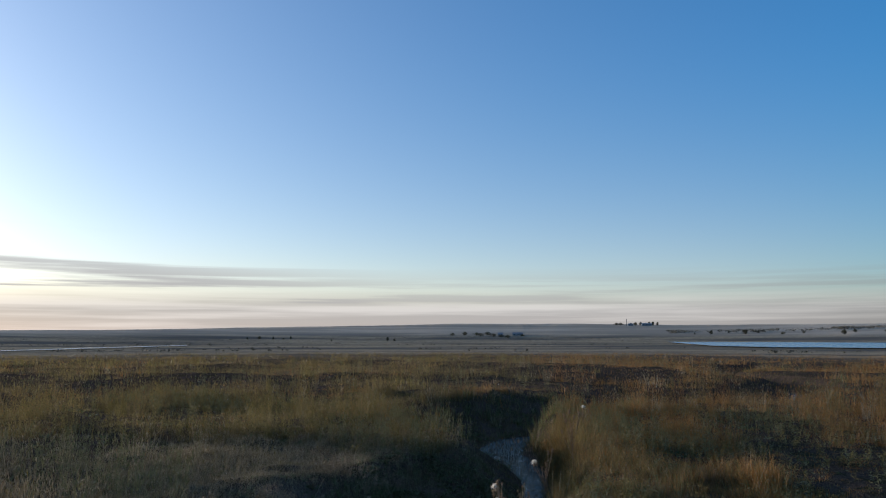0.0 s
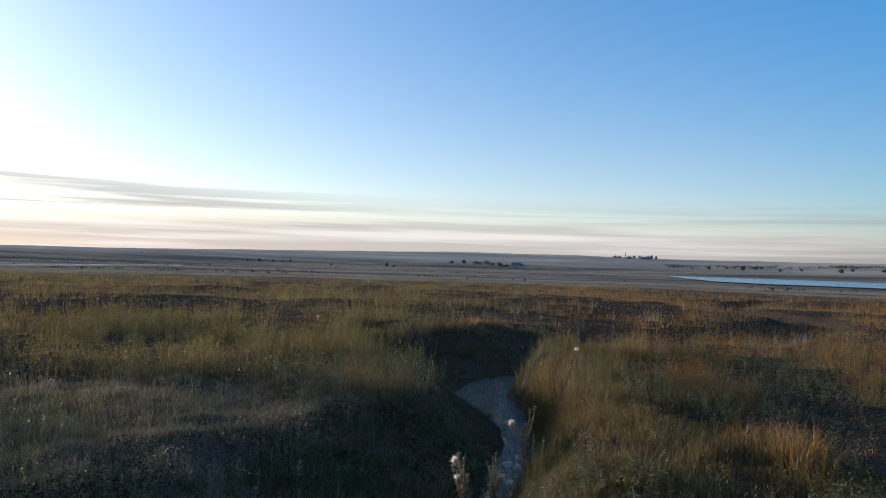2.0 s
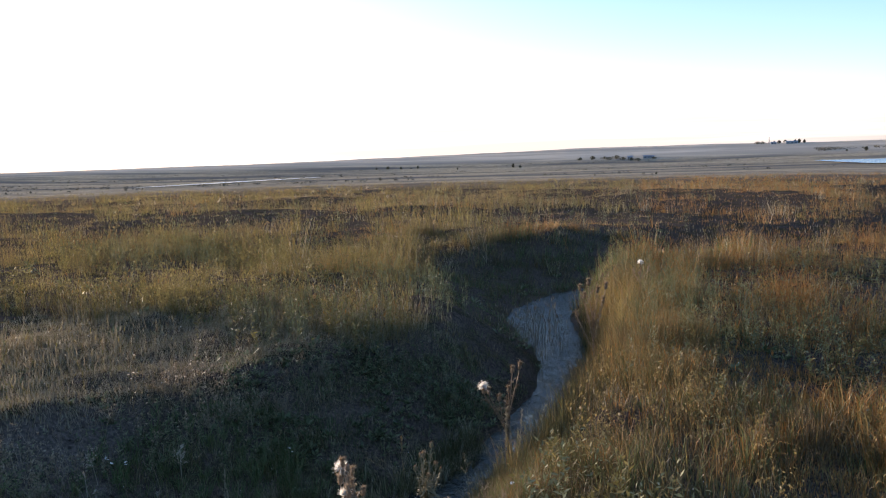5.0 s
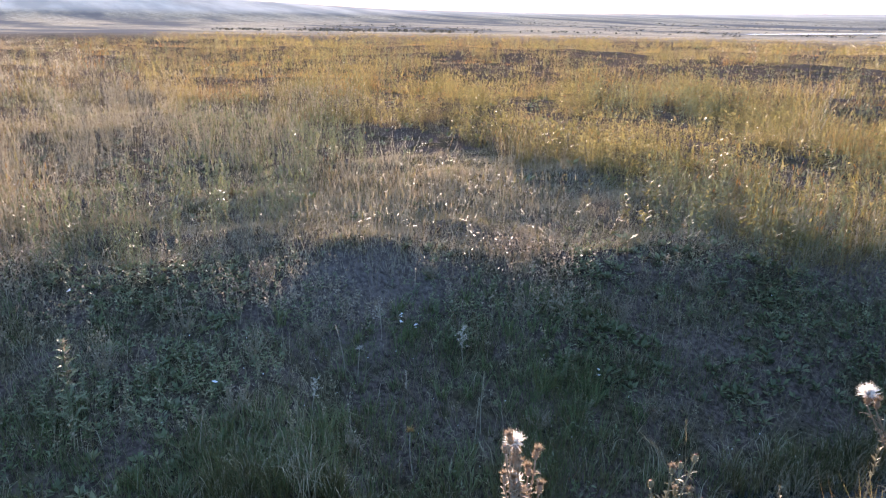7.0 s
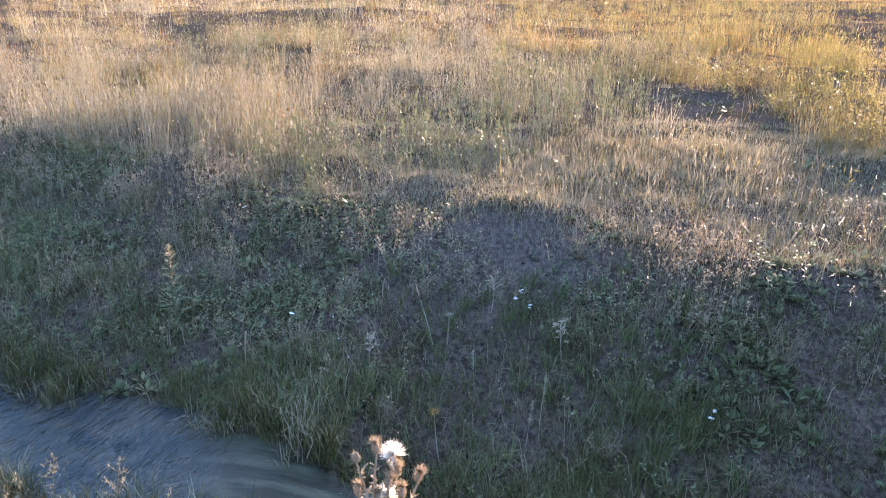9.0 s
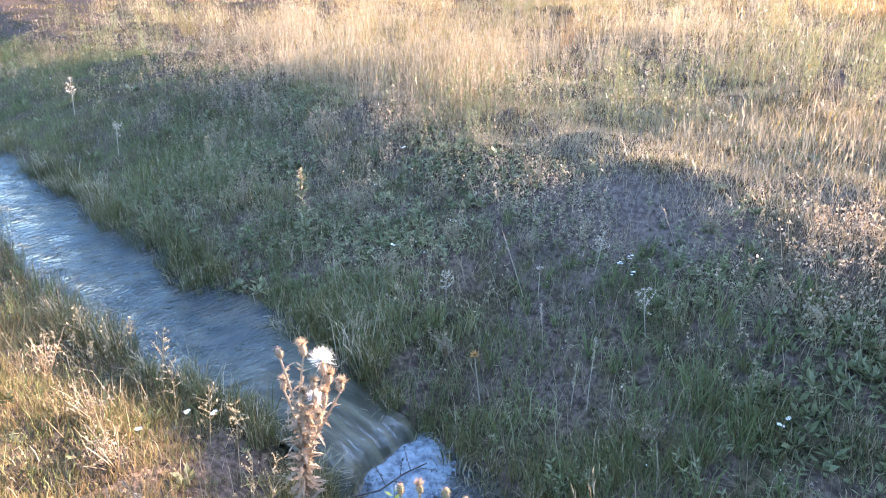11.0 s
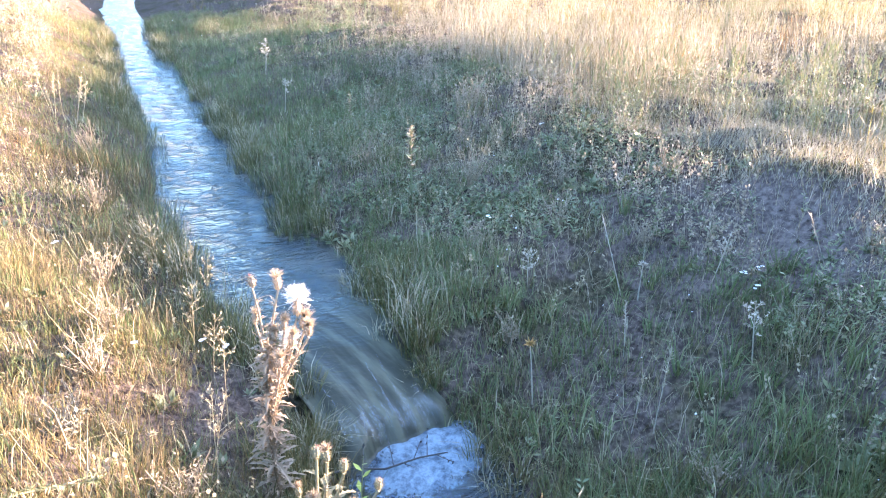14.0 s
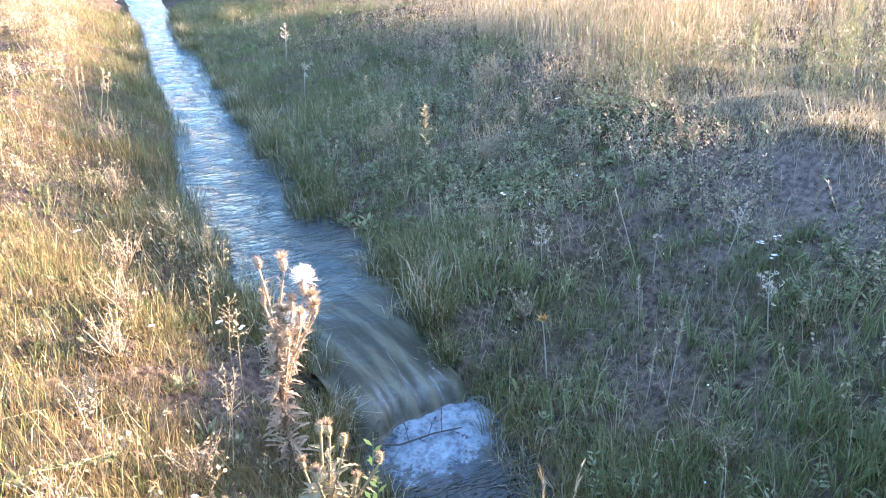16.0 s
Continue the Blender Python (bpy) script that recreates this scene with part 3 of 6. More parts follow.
def ring_scatter(n, r0, r1, yaw0, yaw1, power=1.0):
    """Points round the stream's bend, from r0 to r1 metres, between two bearings."""
    r = r0 + (r1 - r0) * rs.rand(n) ** power
    a = np.radians(rs.uniform(yaw0, yaw1, n))
    return 0.3 - r * np.sin(a), 6.5 + r * np.cos(a), r


def site(x, y):
    """Ground height, distance past the water's edge, side of the stream, share of the bank climbed."""
    told = beside(x, y)
    d, k = told
    z = land(x, y, told)
    off = np.abs(d) - LINE[k, 2]
    run = np.where(d > 0, LINE[k, 4], LINE[k, 5])
    return z, off, d > 0, np.clip(off / np.maximum(run - LINE[k, 2], 0.1), 0, 3)


green, straw, tawny, rust, seeds, herbs, sage, fresh, dull, dead, olive = (Tufts() for _ in range(11))


def lump(x, y):
    """Where the meadow stands tall: uneven clumps with low ground between, broader far off."""
    near = 0.62 * wave(x, y, 1.25, 91) + 0.38 * wave(x, y, 0.5, 92)
    far = 0.62 * wave(x, y, 2.8, 93) + 0.38 * wave(x, y, 1.1, 94)
    return ease(np.where(np.hypot(x, y - 7) < 16, near, far), 0.46, 0.60)


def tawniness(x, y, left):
    """Share of the dry grass that is tawny rather than pale: little on the sunny crest, most on the open meadow. Its
    darker colour also tones down overlit places.
    """
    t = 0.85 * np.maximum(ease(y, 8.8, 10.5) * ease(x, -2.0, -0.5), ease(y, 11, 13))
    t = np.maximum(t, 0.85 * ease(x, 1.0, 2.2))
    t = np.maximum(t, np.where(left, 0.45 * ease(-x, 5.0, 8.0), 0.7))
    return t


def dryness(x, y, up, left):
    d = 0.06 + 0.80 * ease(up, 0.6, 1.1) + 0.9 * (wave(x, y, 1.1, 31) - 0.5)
    # near bank greener, partly to darken by colour what renders overlit
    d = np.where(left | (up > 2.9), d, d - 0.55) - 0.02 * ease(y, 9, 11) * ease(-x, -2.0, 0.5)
    # crest kept pale so its colour carries some of the sunlit brightness
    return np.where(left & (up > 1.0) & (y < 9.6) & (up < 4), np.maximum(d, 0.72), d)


def soil_gap(x, y):
    """Dark bare places among the tufts of the shaded bank."""
    gap = sum(np.exp(-((x - gx) ** 2 + (y - gy) ** 2) / r**2) for gx, gy, r in ((-0.84, 7.55, 0.14), (-1.28, 8.03, 0.20), (-1.72, 8.15, 0.22), (-1.05, 7.85, 0.12), (-1.45, 7.75, 0.12)))
    return np.minimum(gap * (0.5 + wave(x, y, 0.12, 55)), 1.0)


def sow(x, y, each, reach, size, thick, jointed):
    """Tussocks of grass on the given spots: blades in each, its reach, height scale and the blades' width."""
    z, off, left, up = site(x, y)
    tall = wave(x, y, 1.7, 32) * 0.75 + wave(x, y, 0.5, 33) * 0.55
    path_bare = np.exp(-((x + 2.25) ** 2 / 0.14 + (y - 7.45) ** 2 / 0.5))
    poor = 0.10 * ease(up, 0.35, 0.8) * ease(y, 6.2, 7.4) - 0.25 * np.exp(-((x + 0.95) ** 2 / 0.16 + (y - 7.1) ** 2 / 0.3))
    bare = np.where(left & (up < 1.03), ease(0.38 * wave(x, y, 0.34, 34) + 0.22 * wave(x, y, 0.12, 35) + 0.34 * path_bare + poor + 0.10 * ease(wave(x, y, 0.6, 75), 0.5, 0.75), 0.46, 0.66), np.where(up > 2.9, 0.5, 0.1) * ease(wave(x, y, 1.2, 37), 0.5, 0.7))
    worn = np.exp(-((x - 0.0) ** 2 / 0.03 + (y - 6.66) ** 2 / 0.05)) + 0.6 * ease(wave(x, y, 0.4, 76), 0.66, 0.8) * ease(y, 4.0, 5.0) * (1 - ease(y, 8.6, 9.2))
    bare = np.where(~left & (up < 1.2), np.maximum(bare, np.minimum(worn, 1.0)), bare)
    clumped = np.where(left & (up < 1.0), 0.12 + 0.88 * ease(wave(x, y, 0.22, 53), 0.40, 0.58), np.where(~left & (up < 2.4) & (y > 4.5) & (y < 9), 0.6 + 0.4 * ease(wave(x, y, 0.26, 54), 0.36, 0.56), 1.0))
    clumped = clumped * (1 - 0.8 * soil_gap(x, y))
    keep = (off > 0.02) & (rs.rand(len(x)) < (1 - 0.96 * bare) * clumped)
    x, y, up, left, tall, off = (v[keep] for v in (x, y, up, left, tall, off))
    n = len(x)
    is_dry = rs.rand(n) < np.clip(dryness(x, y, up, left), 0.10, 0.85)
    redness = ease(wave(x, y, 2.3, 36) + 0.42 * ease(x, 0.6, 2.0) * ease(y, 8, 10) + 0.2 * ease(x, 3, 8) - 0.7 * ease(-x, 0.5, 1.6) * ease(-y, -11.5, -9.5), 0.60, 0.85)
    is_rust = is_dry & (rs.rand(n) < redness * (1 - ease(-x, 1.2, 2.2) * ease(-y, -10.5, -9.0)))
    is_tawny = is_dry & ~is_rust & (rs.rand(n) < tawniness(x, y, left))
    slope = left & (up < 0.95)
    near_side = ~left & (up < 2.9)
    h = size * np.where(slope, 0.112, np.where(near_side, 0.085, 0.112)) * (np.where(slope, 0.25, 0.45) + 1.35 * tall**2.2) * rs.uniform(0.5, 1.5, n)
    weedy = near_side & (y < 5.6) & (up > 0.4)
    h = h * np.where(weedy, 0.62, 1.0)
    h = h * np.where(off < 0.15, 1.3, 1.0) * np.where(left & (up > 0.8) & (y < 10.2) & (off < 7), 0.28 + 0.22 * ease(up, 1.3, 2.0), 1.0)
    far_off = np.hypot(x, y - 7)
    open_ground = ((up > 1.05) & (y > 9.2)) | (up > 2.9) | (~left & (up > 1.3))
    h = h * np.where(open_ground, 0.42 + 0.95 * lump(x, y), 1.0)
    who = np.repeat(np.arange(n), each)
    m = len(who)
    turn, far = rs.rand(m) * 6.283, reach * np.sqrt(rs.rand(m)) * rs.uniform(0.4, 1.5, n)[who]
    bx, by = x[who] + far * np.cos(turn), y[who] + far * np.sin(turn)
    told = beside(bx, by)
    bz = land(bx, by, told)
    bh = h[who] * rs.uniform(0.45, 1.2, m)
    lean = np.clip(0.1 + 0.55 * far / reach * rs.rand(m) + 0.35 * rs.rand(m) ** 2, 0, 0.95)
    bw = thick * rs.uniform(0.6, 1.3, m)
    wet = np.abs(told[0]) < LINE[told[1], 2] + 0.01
    # dull share darkens the overlit near bank and far meadow by colour
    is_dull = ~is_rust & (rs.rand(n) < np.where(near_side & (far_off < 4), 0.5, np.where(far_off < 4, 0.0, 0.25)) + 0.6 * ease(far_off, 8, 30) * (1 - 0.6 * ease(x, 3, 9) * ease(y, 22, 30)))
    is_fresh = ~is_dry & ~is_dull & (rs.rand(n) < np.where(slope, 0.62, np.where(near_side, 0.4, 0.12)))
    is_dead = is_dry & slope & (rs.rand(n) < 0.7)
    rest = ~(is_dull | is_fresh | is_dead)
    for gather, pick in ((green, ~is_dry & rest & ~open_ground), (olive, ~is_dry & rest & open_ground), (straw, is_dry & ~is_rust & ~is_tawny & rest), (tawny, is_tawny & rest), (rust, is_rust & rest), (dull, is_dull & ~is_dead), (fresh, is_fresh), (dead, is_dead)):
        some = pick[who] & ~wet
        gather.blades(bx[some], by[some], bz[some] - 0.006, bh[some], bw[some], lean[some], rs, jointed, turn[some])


# the banks by the fall, then outward, thinner and broader
x, y = scatter(17500, -4.4, 2.4, 3.8, 11.2)
sow(x, y, 12, 0.07, 1.0, 0.0032, True)
x, y = scatter(9000, -7.5, 0.3, -5.0, 4.2)
sow(x, y, 14, 0.09, 1.1, 0.0045, False)
x, y = 2.9 + 0.55 * rs.randn(3000), 6.6 + 2.0 * rs.randn(3000)
sow(x, y, 12, 0.09, 1.1, 0.0055, True)
x, y = scatter(11000, -0.8, 9.5, -6.0, 8.0)
k = (x > 2.2) | (y < 1.5)
sow(x[k], y[k], 12, 0.11, 1.0, 0.0052, False)
sow(x[~k], y[~k], 12, 0.07, 0.9, 0.0032, False)

x, y = scatter(6500, -2.4, -0.4, 5.6, 9.6)
k = beside(x, y)[0] > 0
k &= np.exp(-((x + 2.25) ** 2 / 0.14 + (y - 7.45) ** 2 / 0.5)) < 0.35
sow(x[k], y[k], 11, 0.06, 0.95, 0.003, False)

x, y = scatter(6500, -0.4, 1.3, 5.2, 8.3)
sow(x, y, 12, 0.06, 0.85, 0.0026, False)

# a low matted layer under the tussocks
x, y = scatter(120000, -4.2, 1.9, 4.2, 10.8)
z, off, left, up = site(x, y)
thin = np.exp(-((x + 2.25) ** 2 / 0.14 + (y - 7.45) ** 2 / 0.5))
poor = np.where(left & (up < 1.03), ease(0.40 * wave(x, y, 0.34, 34) + 0.10 * ease(up, 0.35, 0.8) * ease(y, 6.2, 7.4) + 0.12, 0.50, 0.72), 0)
keep = (off > 0.02) & (rs.rand(len(x)) < 0.97 - 0.88 * thin - 0.25 * poor - 0.75 * soil_gap(x, y)) & (rs.rand(len(x)) < 0.3 + wave(x, y, 0.13, 38)) & (rs.rand(len(x)) < np.where(left & (up < 1.0), 0.4 + 0.6 * ease(wave(x, y, 0.22, 53), 0.3, 0.6), np.where(left, 1.0, 0.8 + 0.2 * ease(wave(x, y, 0.26, 54), 0.3, 0.55))))
x, y, z, up, left = x[keep], y[keep], z[keep], up[keep], left[keep]
n = len(x)
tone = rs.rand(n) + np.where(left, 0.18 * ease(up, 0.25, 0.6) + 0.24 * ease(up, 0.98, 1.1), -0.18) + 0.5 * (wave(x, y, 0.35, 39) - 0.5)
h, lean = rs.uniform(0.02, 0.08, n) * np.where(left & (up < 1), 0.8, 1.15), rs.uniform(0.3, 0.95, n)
# by colour, straw and seeds brighten the lit crest, dull darkens the near bank
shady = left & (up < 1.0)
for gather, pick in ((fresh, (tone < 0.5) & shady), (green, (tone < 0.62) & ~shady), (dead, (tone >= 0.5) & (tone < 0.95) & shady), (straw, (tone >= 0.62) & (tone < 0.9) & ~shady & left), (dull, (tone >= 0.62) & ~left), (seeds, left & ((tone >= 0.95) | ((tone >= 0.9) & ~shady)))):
    gather.blades(x[pick], y[pick], z[pick] - 0.004, h[pick], np.full(pick.sum(), 0.0034), lean[pick], rs, False)

x, y = scatter(3600, 0.5, 1.9, 9.4, 13.4)
sow(x, y, 12, 0.08, 1.1, 0.0055, True)
x, y, r = ring_scatter(15500, 3.2, 14, -110, 165, 0.75)
sow(x, y, 13, 0.10, 1.0, 0.0052, False)
x, y, r = ring_scatter(21000, 12, 46, -60, 150, 0.9)
sow(x, y, 9, 0.22, 1.35, 0.013, False)
x, y, r = ring_scatter(16000, 40, 180, -45, 80, 1.5)
sow(x, y, 6, 0.7, 1.3, 0.05, False)


# tall dry stalks with seed heads, in drifts
def stalks(x, y, size, thick, gather, head_long, head_wide, share=1.0, least=0.45, low=-0.1):
    z, off, left, up = site(x, y)
    drift = wave(x, y, 1.9, 41) * 0.6 + wave(x, y, 0.5, 42) * 0.5
    keep = (off > 0.05) & (up > low) & ~(left & (up < np.where(y > 6.0, 1.9, 1.35)) & (y < 9.9)) & (rs.rand(len(x)) < share * ease(drift, least, 0.8) * (1 - 0.55 * ease(y, 8.5, 10.5) * ease(-x, -2.0, 0.5)) * (0.25 + 0.75 * lump(x, y)))
    x, y, z = x[keep], y[keep], z[keep]
    n = len(x)
    h = size * rs.uniform(0.55, 1.15, n)
    # far and overlit straw stalks turn dull brown, dimmed by colour
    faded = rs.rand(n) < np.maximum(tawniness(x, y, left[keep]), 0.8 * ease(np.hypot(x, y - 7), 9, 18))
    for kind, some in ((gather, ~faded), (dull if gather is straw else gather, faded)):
        m = some.sum()
        tip = kind.blades(x[some], y[some], z[some] - 0.01, h[some], np.full(m, thick), rs.beta(1.6, 5, m), rs, False)
        kind.heads(tip, head_long * rs.uniform(0.6, 1.3, m), np.full(m, head_wide), rs)


x, y, r = ring_scatter(22000, 1.0, 14, -110, 165, 0.8)
stalks(x, y, 0.34, 0.003, straw, 0.05, 0.008, low=0.85, share=0.6)
x, y, r = ring_scatter(9000, 2.0, 14, -35, 70, 0.8)
stalks(x, y, 0.34, 0.003, rust, 0.05, 0.008, low=0.8)
x, y, r = ring_scatter(30000, 12, 50, -35, 110, 0.9)
stalks(x, y, 0.36, 0.006, straw, 0.09, 0.014, share=0.4)
x, y, r = ring_scatter(14000, 40, 120, -35, 80, 0.9)
stalks(x, y, 0.38, 0.02, straw, 0.15, 0.04, share=0.35)


# wispy weeds: a leaning stem with side branches that end in small pale pods
def wisps(x, y, size, thick, chip, each, gather, low, high, share, patchy=0.8, least=0.3):
    z, off, left, up = site(x, y)
    drift = wave(x, y, patchy, 45) - 0.3 * np.exp(-((x + 2.25) ** 2 / 0.14 + (y - 7.45) ** 2 / 0.5))
    keep = (off > 0.05) & (up > low) & (up < high) & (rs.rand(len(x)) < share * ease(drift, least, least + 0.45))
    x, y, z = x[keep], y[keep], z[keep]
    n = len(x)
    h = size * rs.uniform(0.45, 1.25, n)
    tip = gather.blades(x, y, z - 0.01, h, np.full(n, thick), rs.beta(2, 5, n), rs, False)
    foot = np.stack([x, y, z], 1)
    for k in range(each):
        f = rs.uniform(0.3, 0.95, n)
        fork = foot + (tip - foot) * f[:, None]
        way = rs.randn(n, 3) * np.array([1, 1, 0.4]) + np.array([0, 0, 0.9])
        way /= np.linalg.norm(way, axis=1)[:, None]
        end = fork + way * (h * rs.uniform(0.10, 0.30, n) * (1.25 - f))[:, None]
        side = np.cross(way, rs.randn(n, 3))
        side *= (thick * 0.35 / (np.linalg.norm(side, axis=1) + 1e-9))[:, None]
        gather.add(np.stack([fork - side, fork + side, end], 1), (np.arange(n) * 3)[:, None] + np.array([[0, 1, 2]]), np.full(n, 3))
        gather.chips(end, chip * rs.uniform(0.5, 1.4, n), rs, 1.5)
        if k % 2:
            gather.chips(fork + (end - fork) * 0.6, chip * rs.uniform(0.4, 1.1, n), rs, 1.5)


# on the shaded bank, along its crest, on the near bank, then over the meadow
x, y = scatter(8000, -4.6, 0.6, 3.8, 10.6)
wisps(x, y, 0.19, 0.0028, 0.0085, 9, dead, 0.15, 0.95, 0.5, 0.5, 0.38)
x, y = scatter(14000, -4.6, -0.9, 3.0, 9.6)
wisps(x, y, 0.22, 0.0028, 0.0092, 8, seeds, 0.66, 1.05, 0.75, 0.4, 0.28)
x, y = scatter(6000, -7.5, -1.5, -3.0, 7.4)
wisps(x, y, 0.24, 0.003, 0.0085, 9, seeds, 0.75, 1.7, 0.6, 1.3, 0.42)
x, y = scatter(13000, -4.6, 1.9, -6.0, 8.4)
x = np.where(beside(x, y)[0] > 0, x + 3.0, x)
wisps(x, y, 0.18, 0.0020, 0.0058, 8, dull, 0.45, 2.4, 0.5, 0.7, 0.40)
x, y, r = ring_scatter(9000, 3.5, 13, -35, 165, 0.8)
k = lump(x, y) > 0.35
wisps(x[k], y[k], 0.34, 0.003, 0.009, 9, dull, 0.5, 9, 0.8, 1.4, 0.25)
x, y, r = ring_scatter(8000, 11, 40, -35, 120, 0.9)
k = lump(x, y) > 0.35
wisps(x[k], y[k], 0.46, 0.006, 0.020, 8, dull, 0.3, 9, 0.7, 2.5, 0.25)

x, y = scatter(9000, -8.5, -2.2, -3.0, 8.6)
wisps(x, y, 0.32, 0.0028, 0.0085, 9, straw, 1.25, 6, 0.85, 1.6, 0.42)

x, y = scatter(5000, 0.9, 6.5, 5.5, 15.0)
k = lump(x, y) > 0.3
wisps(x[k], y[k], 0.34, 0.0032, 0.011, 9, tawny, 0.8, 9, 0.9, 1.0, 0.3)
x, y = scatter(6000, -9.0, -0.6, 9.8, 19.0)
k = lump(x, y) > 0.3
wisps(x[k], y[k], 0.42, 0.0036, 0.013, 10, olive, 0.9, 9, 0.9, 1.2, 0.3)

# dead thin stems arching every way over the shaded bank
x, y = scatter(9000, -4.2, 0.6, 3.6, 10.4)
z, off, left, up = site(x, y)
keep = left & (off > 0.05) & (up < 1.05) & (rs.rand(len(x)) < 0.25 + 0.75 * wave(x, y, 0.3, 77))
x, y, z = x[keep], y[keep], z[keep]
n = len(x)
pale = rs.rand(n) < 0.3
for gather, some in ((dead, ~pale), (seeds, pale)):
    gather.blades(x[some], y[some], z[some] - 0.006, rs.uniform(0.08, 0.30, some.sum()), rs.uniform(0.0012, 0.0024, some.sum()), rs.uniform(0.15, 0.93, some.sum()), rs, True)

# single leafy tufts standing out round the bare places of the bank
n = 60
x, y = scatter(n, -2.0, -0.62, 6.9, 8.5)
z, off, left, up = site(x, y)
who = np.repeat(np.flatnonzero(left & (off > 0.06) & (up < 0.95)), 26)
m = len(who)
turn, far = rs.rand(m) * 6.283, 0.03 * np.sqrt(rs.rand(m))
big = rs.uniform(0.7, 1.3, n)[who]
fresh.blades(x[who] + far * np.cos(turn), y[who] + far * np.sin(turn), z[who] - 0.01, big * rs.uniform(0.07, 0.17, m), rs.uniform(0.003, 0.0055, m), rs.uniform(0.25, 0.95, m), rs, True, turn)

# thin upright sprigs standing in the shallow margins
for side in (1, -1):
    n = 520
    k = rs.randint(np.abs(LINE[:, 1] + 2).argmin(), np.abs(LINE[:, 1] - 6.2).argmin(), n)
    out = LINE[k, 2] * 1.0 + rs.uniform(-0.10, 0.06, n)
    x, y = LINE[k, 0] - HEADING[k, 1] * out * side, LINE[k, 1] + HEADING[k, 0] * out * side
    keep = rs.rand(n) < ease(wave(x, y, 0.5, 78), 0.35, 0.65)
    x, y, k = x[keep], y[keep], k[keep]
    n = len(x)
    for gather, some in ((fresh, rs.rand(n) < 0.6), (seeds, rs.rand(n) < 0.45)):
        gather.blades(x[some], y[some], LINE[k, 3][some] - 0.03, rs.uniform(0.08, 0.22, some.sum()), np.full(some.sum(), 0.0028), rs.beta(1.3, 6, some.sum()), rs, True)

# short turf behind the crest, its pale colour put in to brighten the sunlit ground
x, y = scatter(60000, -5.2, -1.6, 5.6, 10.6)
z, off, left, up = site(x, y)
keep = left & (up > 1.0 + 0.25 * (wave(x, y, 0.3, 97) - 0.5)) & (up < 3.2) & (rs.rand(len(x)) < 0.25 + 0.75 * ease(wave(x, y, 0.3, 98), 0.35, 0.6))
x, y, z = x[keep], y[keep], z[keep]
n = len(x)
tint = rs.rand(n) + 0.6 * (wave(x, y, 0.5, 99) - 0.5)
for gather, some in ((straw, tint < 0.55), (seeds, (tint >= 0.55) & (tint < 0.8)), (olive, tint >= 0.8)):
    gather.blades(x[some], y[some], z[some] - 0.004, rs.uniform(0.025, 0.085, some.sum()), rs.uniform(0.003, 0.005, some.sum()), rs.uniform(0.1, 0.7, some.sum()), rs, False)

# short spikes of plantain and grass in the sunlit turf along the crest
x, y = scatter(4500, -9.0, -1.6, -2.0, 9.8)
z, off, left, up = site(x, y)
keep = left & (up > 0.98) & (rs.rand(len(x)) < 0.15 + 0.75 * ease(wave(x, y, 0.9, 55), 0.4, 0.75))
x, y, z = x[keep], y[keep], z[keep]
n = len(x)
for gather, some in ((seeds, rs.rand(n) < 0.5), (straw, rs.rand(n) < 0.5)):
    tip = gather.blades(x[some], y[some], z[some] - 0.01, rs.uniform(0.07, 0.22, some.sum()), np.full(some.sum(), 0.003), rs.beta(1.5, 5, some.sum()), rs, False)
    gather.heads(tip, rs.uniform(0.03, 0.07, some.sum()), rs.uniform(0.004, 0.007, some.sum()), rs)

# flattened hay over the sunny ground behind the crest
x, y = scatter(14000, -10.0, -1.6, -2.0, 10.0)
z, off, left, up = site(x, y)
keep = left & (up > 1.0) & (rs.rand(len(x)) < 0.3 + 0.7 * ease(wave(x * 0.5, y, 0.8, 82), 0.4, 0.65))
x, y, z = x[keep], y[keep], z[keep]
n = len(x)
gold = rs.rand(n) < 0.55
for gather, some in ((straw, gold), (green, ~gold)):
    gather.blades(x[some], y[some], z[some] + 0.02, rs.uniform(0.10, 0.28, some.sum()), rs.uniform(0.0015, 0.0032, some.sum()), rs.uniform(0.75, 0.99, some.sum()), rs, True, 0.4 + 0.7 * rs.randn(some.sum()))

# lush growth on both banks upstream
x, y = scatter(9000, -6.5, -0.6, -6.0, 5.0)
z, off, left, up = site(x, y)
keep = left & (off > 0.03) & (up < 1.0) & (rs.rand(len(x)) < 0.35 + 0.65 * wave(x, y, 0.5, 84))
who = np.repeat(np.flatnonzero(keep), 14)
m = len(who)
turn, far = rs.rand(m) * 6.283, 0.10 * np.sqrt(rs.rand(m))
tint = rs.rand(len(x))[who]
for gather, some in ((fresh, tint < 0.62), (green, (tint >= 0.62) & (tint < 0.85)), (dead, tint >= 0.85)):
    gather.blades((x[who] + far * np.cos(turn))[some], (y[who] + far * np.sin(turn))[some], z[who][some] - 0.01, rs.uniform(0.05, 0.17, some.sum()), np.full(some.sum(), 0.0040), rs.uniform(0.1, 0.8, some.sum()), rs, False, turn[some])
x, y = scatter(9000, -5.5, 1.6, -7.0, 5.6)
k = beside(x, y)[0] < 0
wisps(x[k], y[k], 0.27, 0.0032, 0.0105, 9, seeds, 0.7, 3.0, 0.9, 0.7, 0.25)
x, y = scatter(2600, -5.0, -0.9, -5.0, 4.6)
k = beside(x, y)[0] > 0
wisps(x[k], y[k], 0.26, 0.0030, 0.0100, 8, dead, 0.3, 1.0, 0.8, 0.6, 0.3)

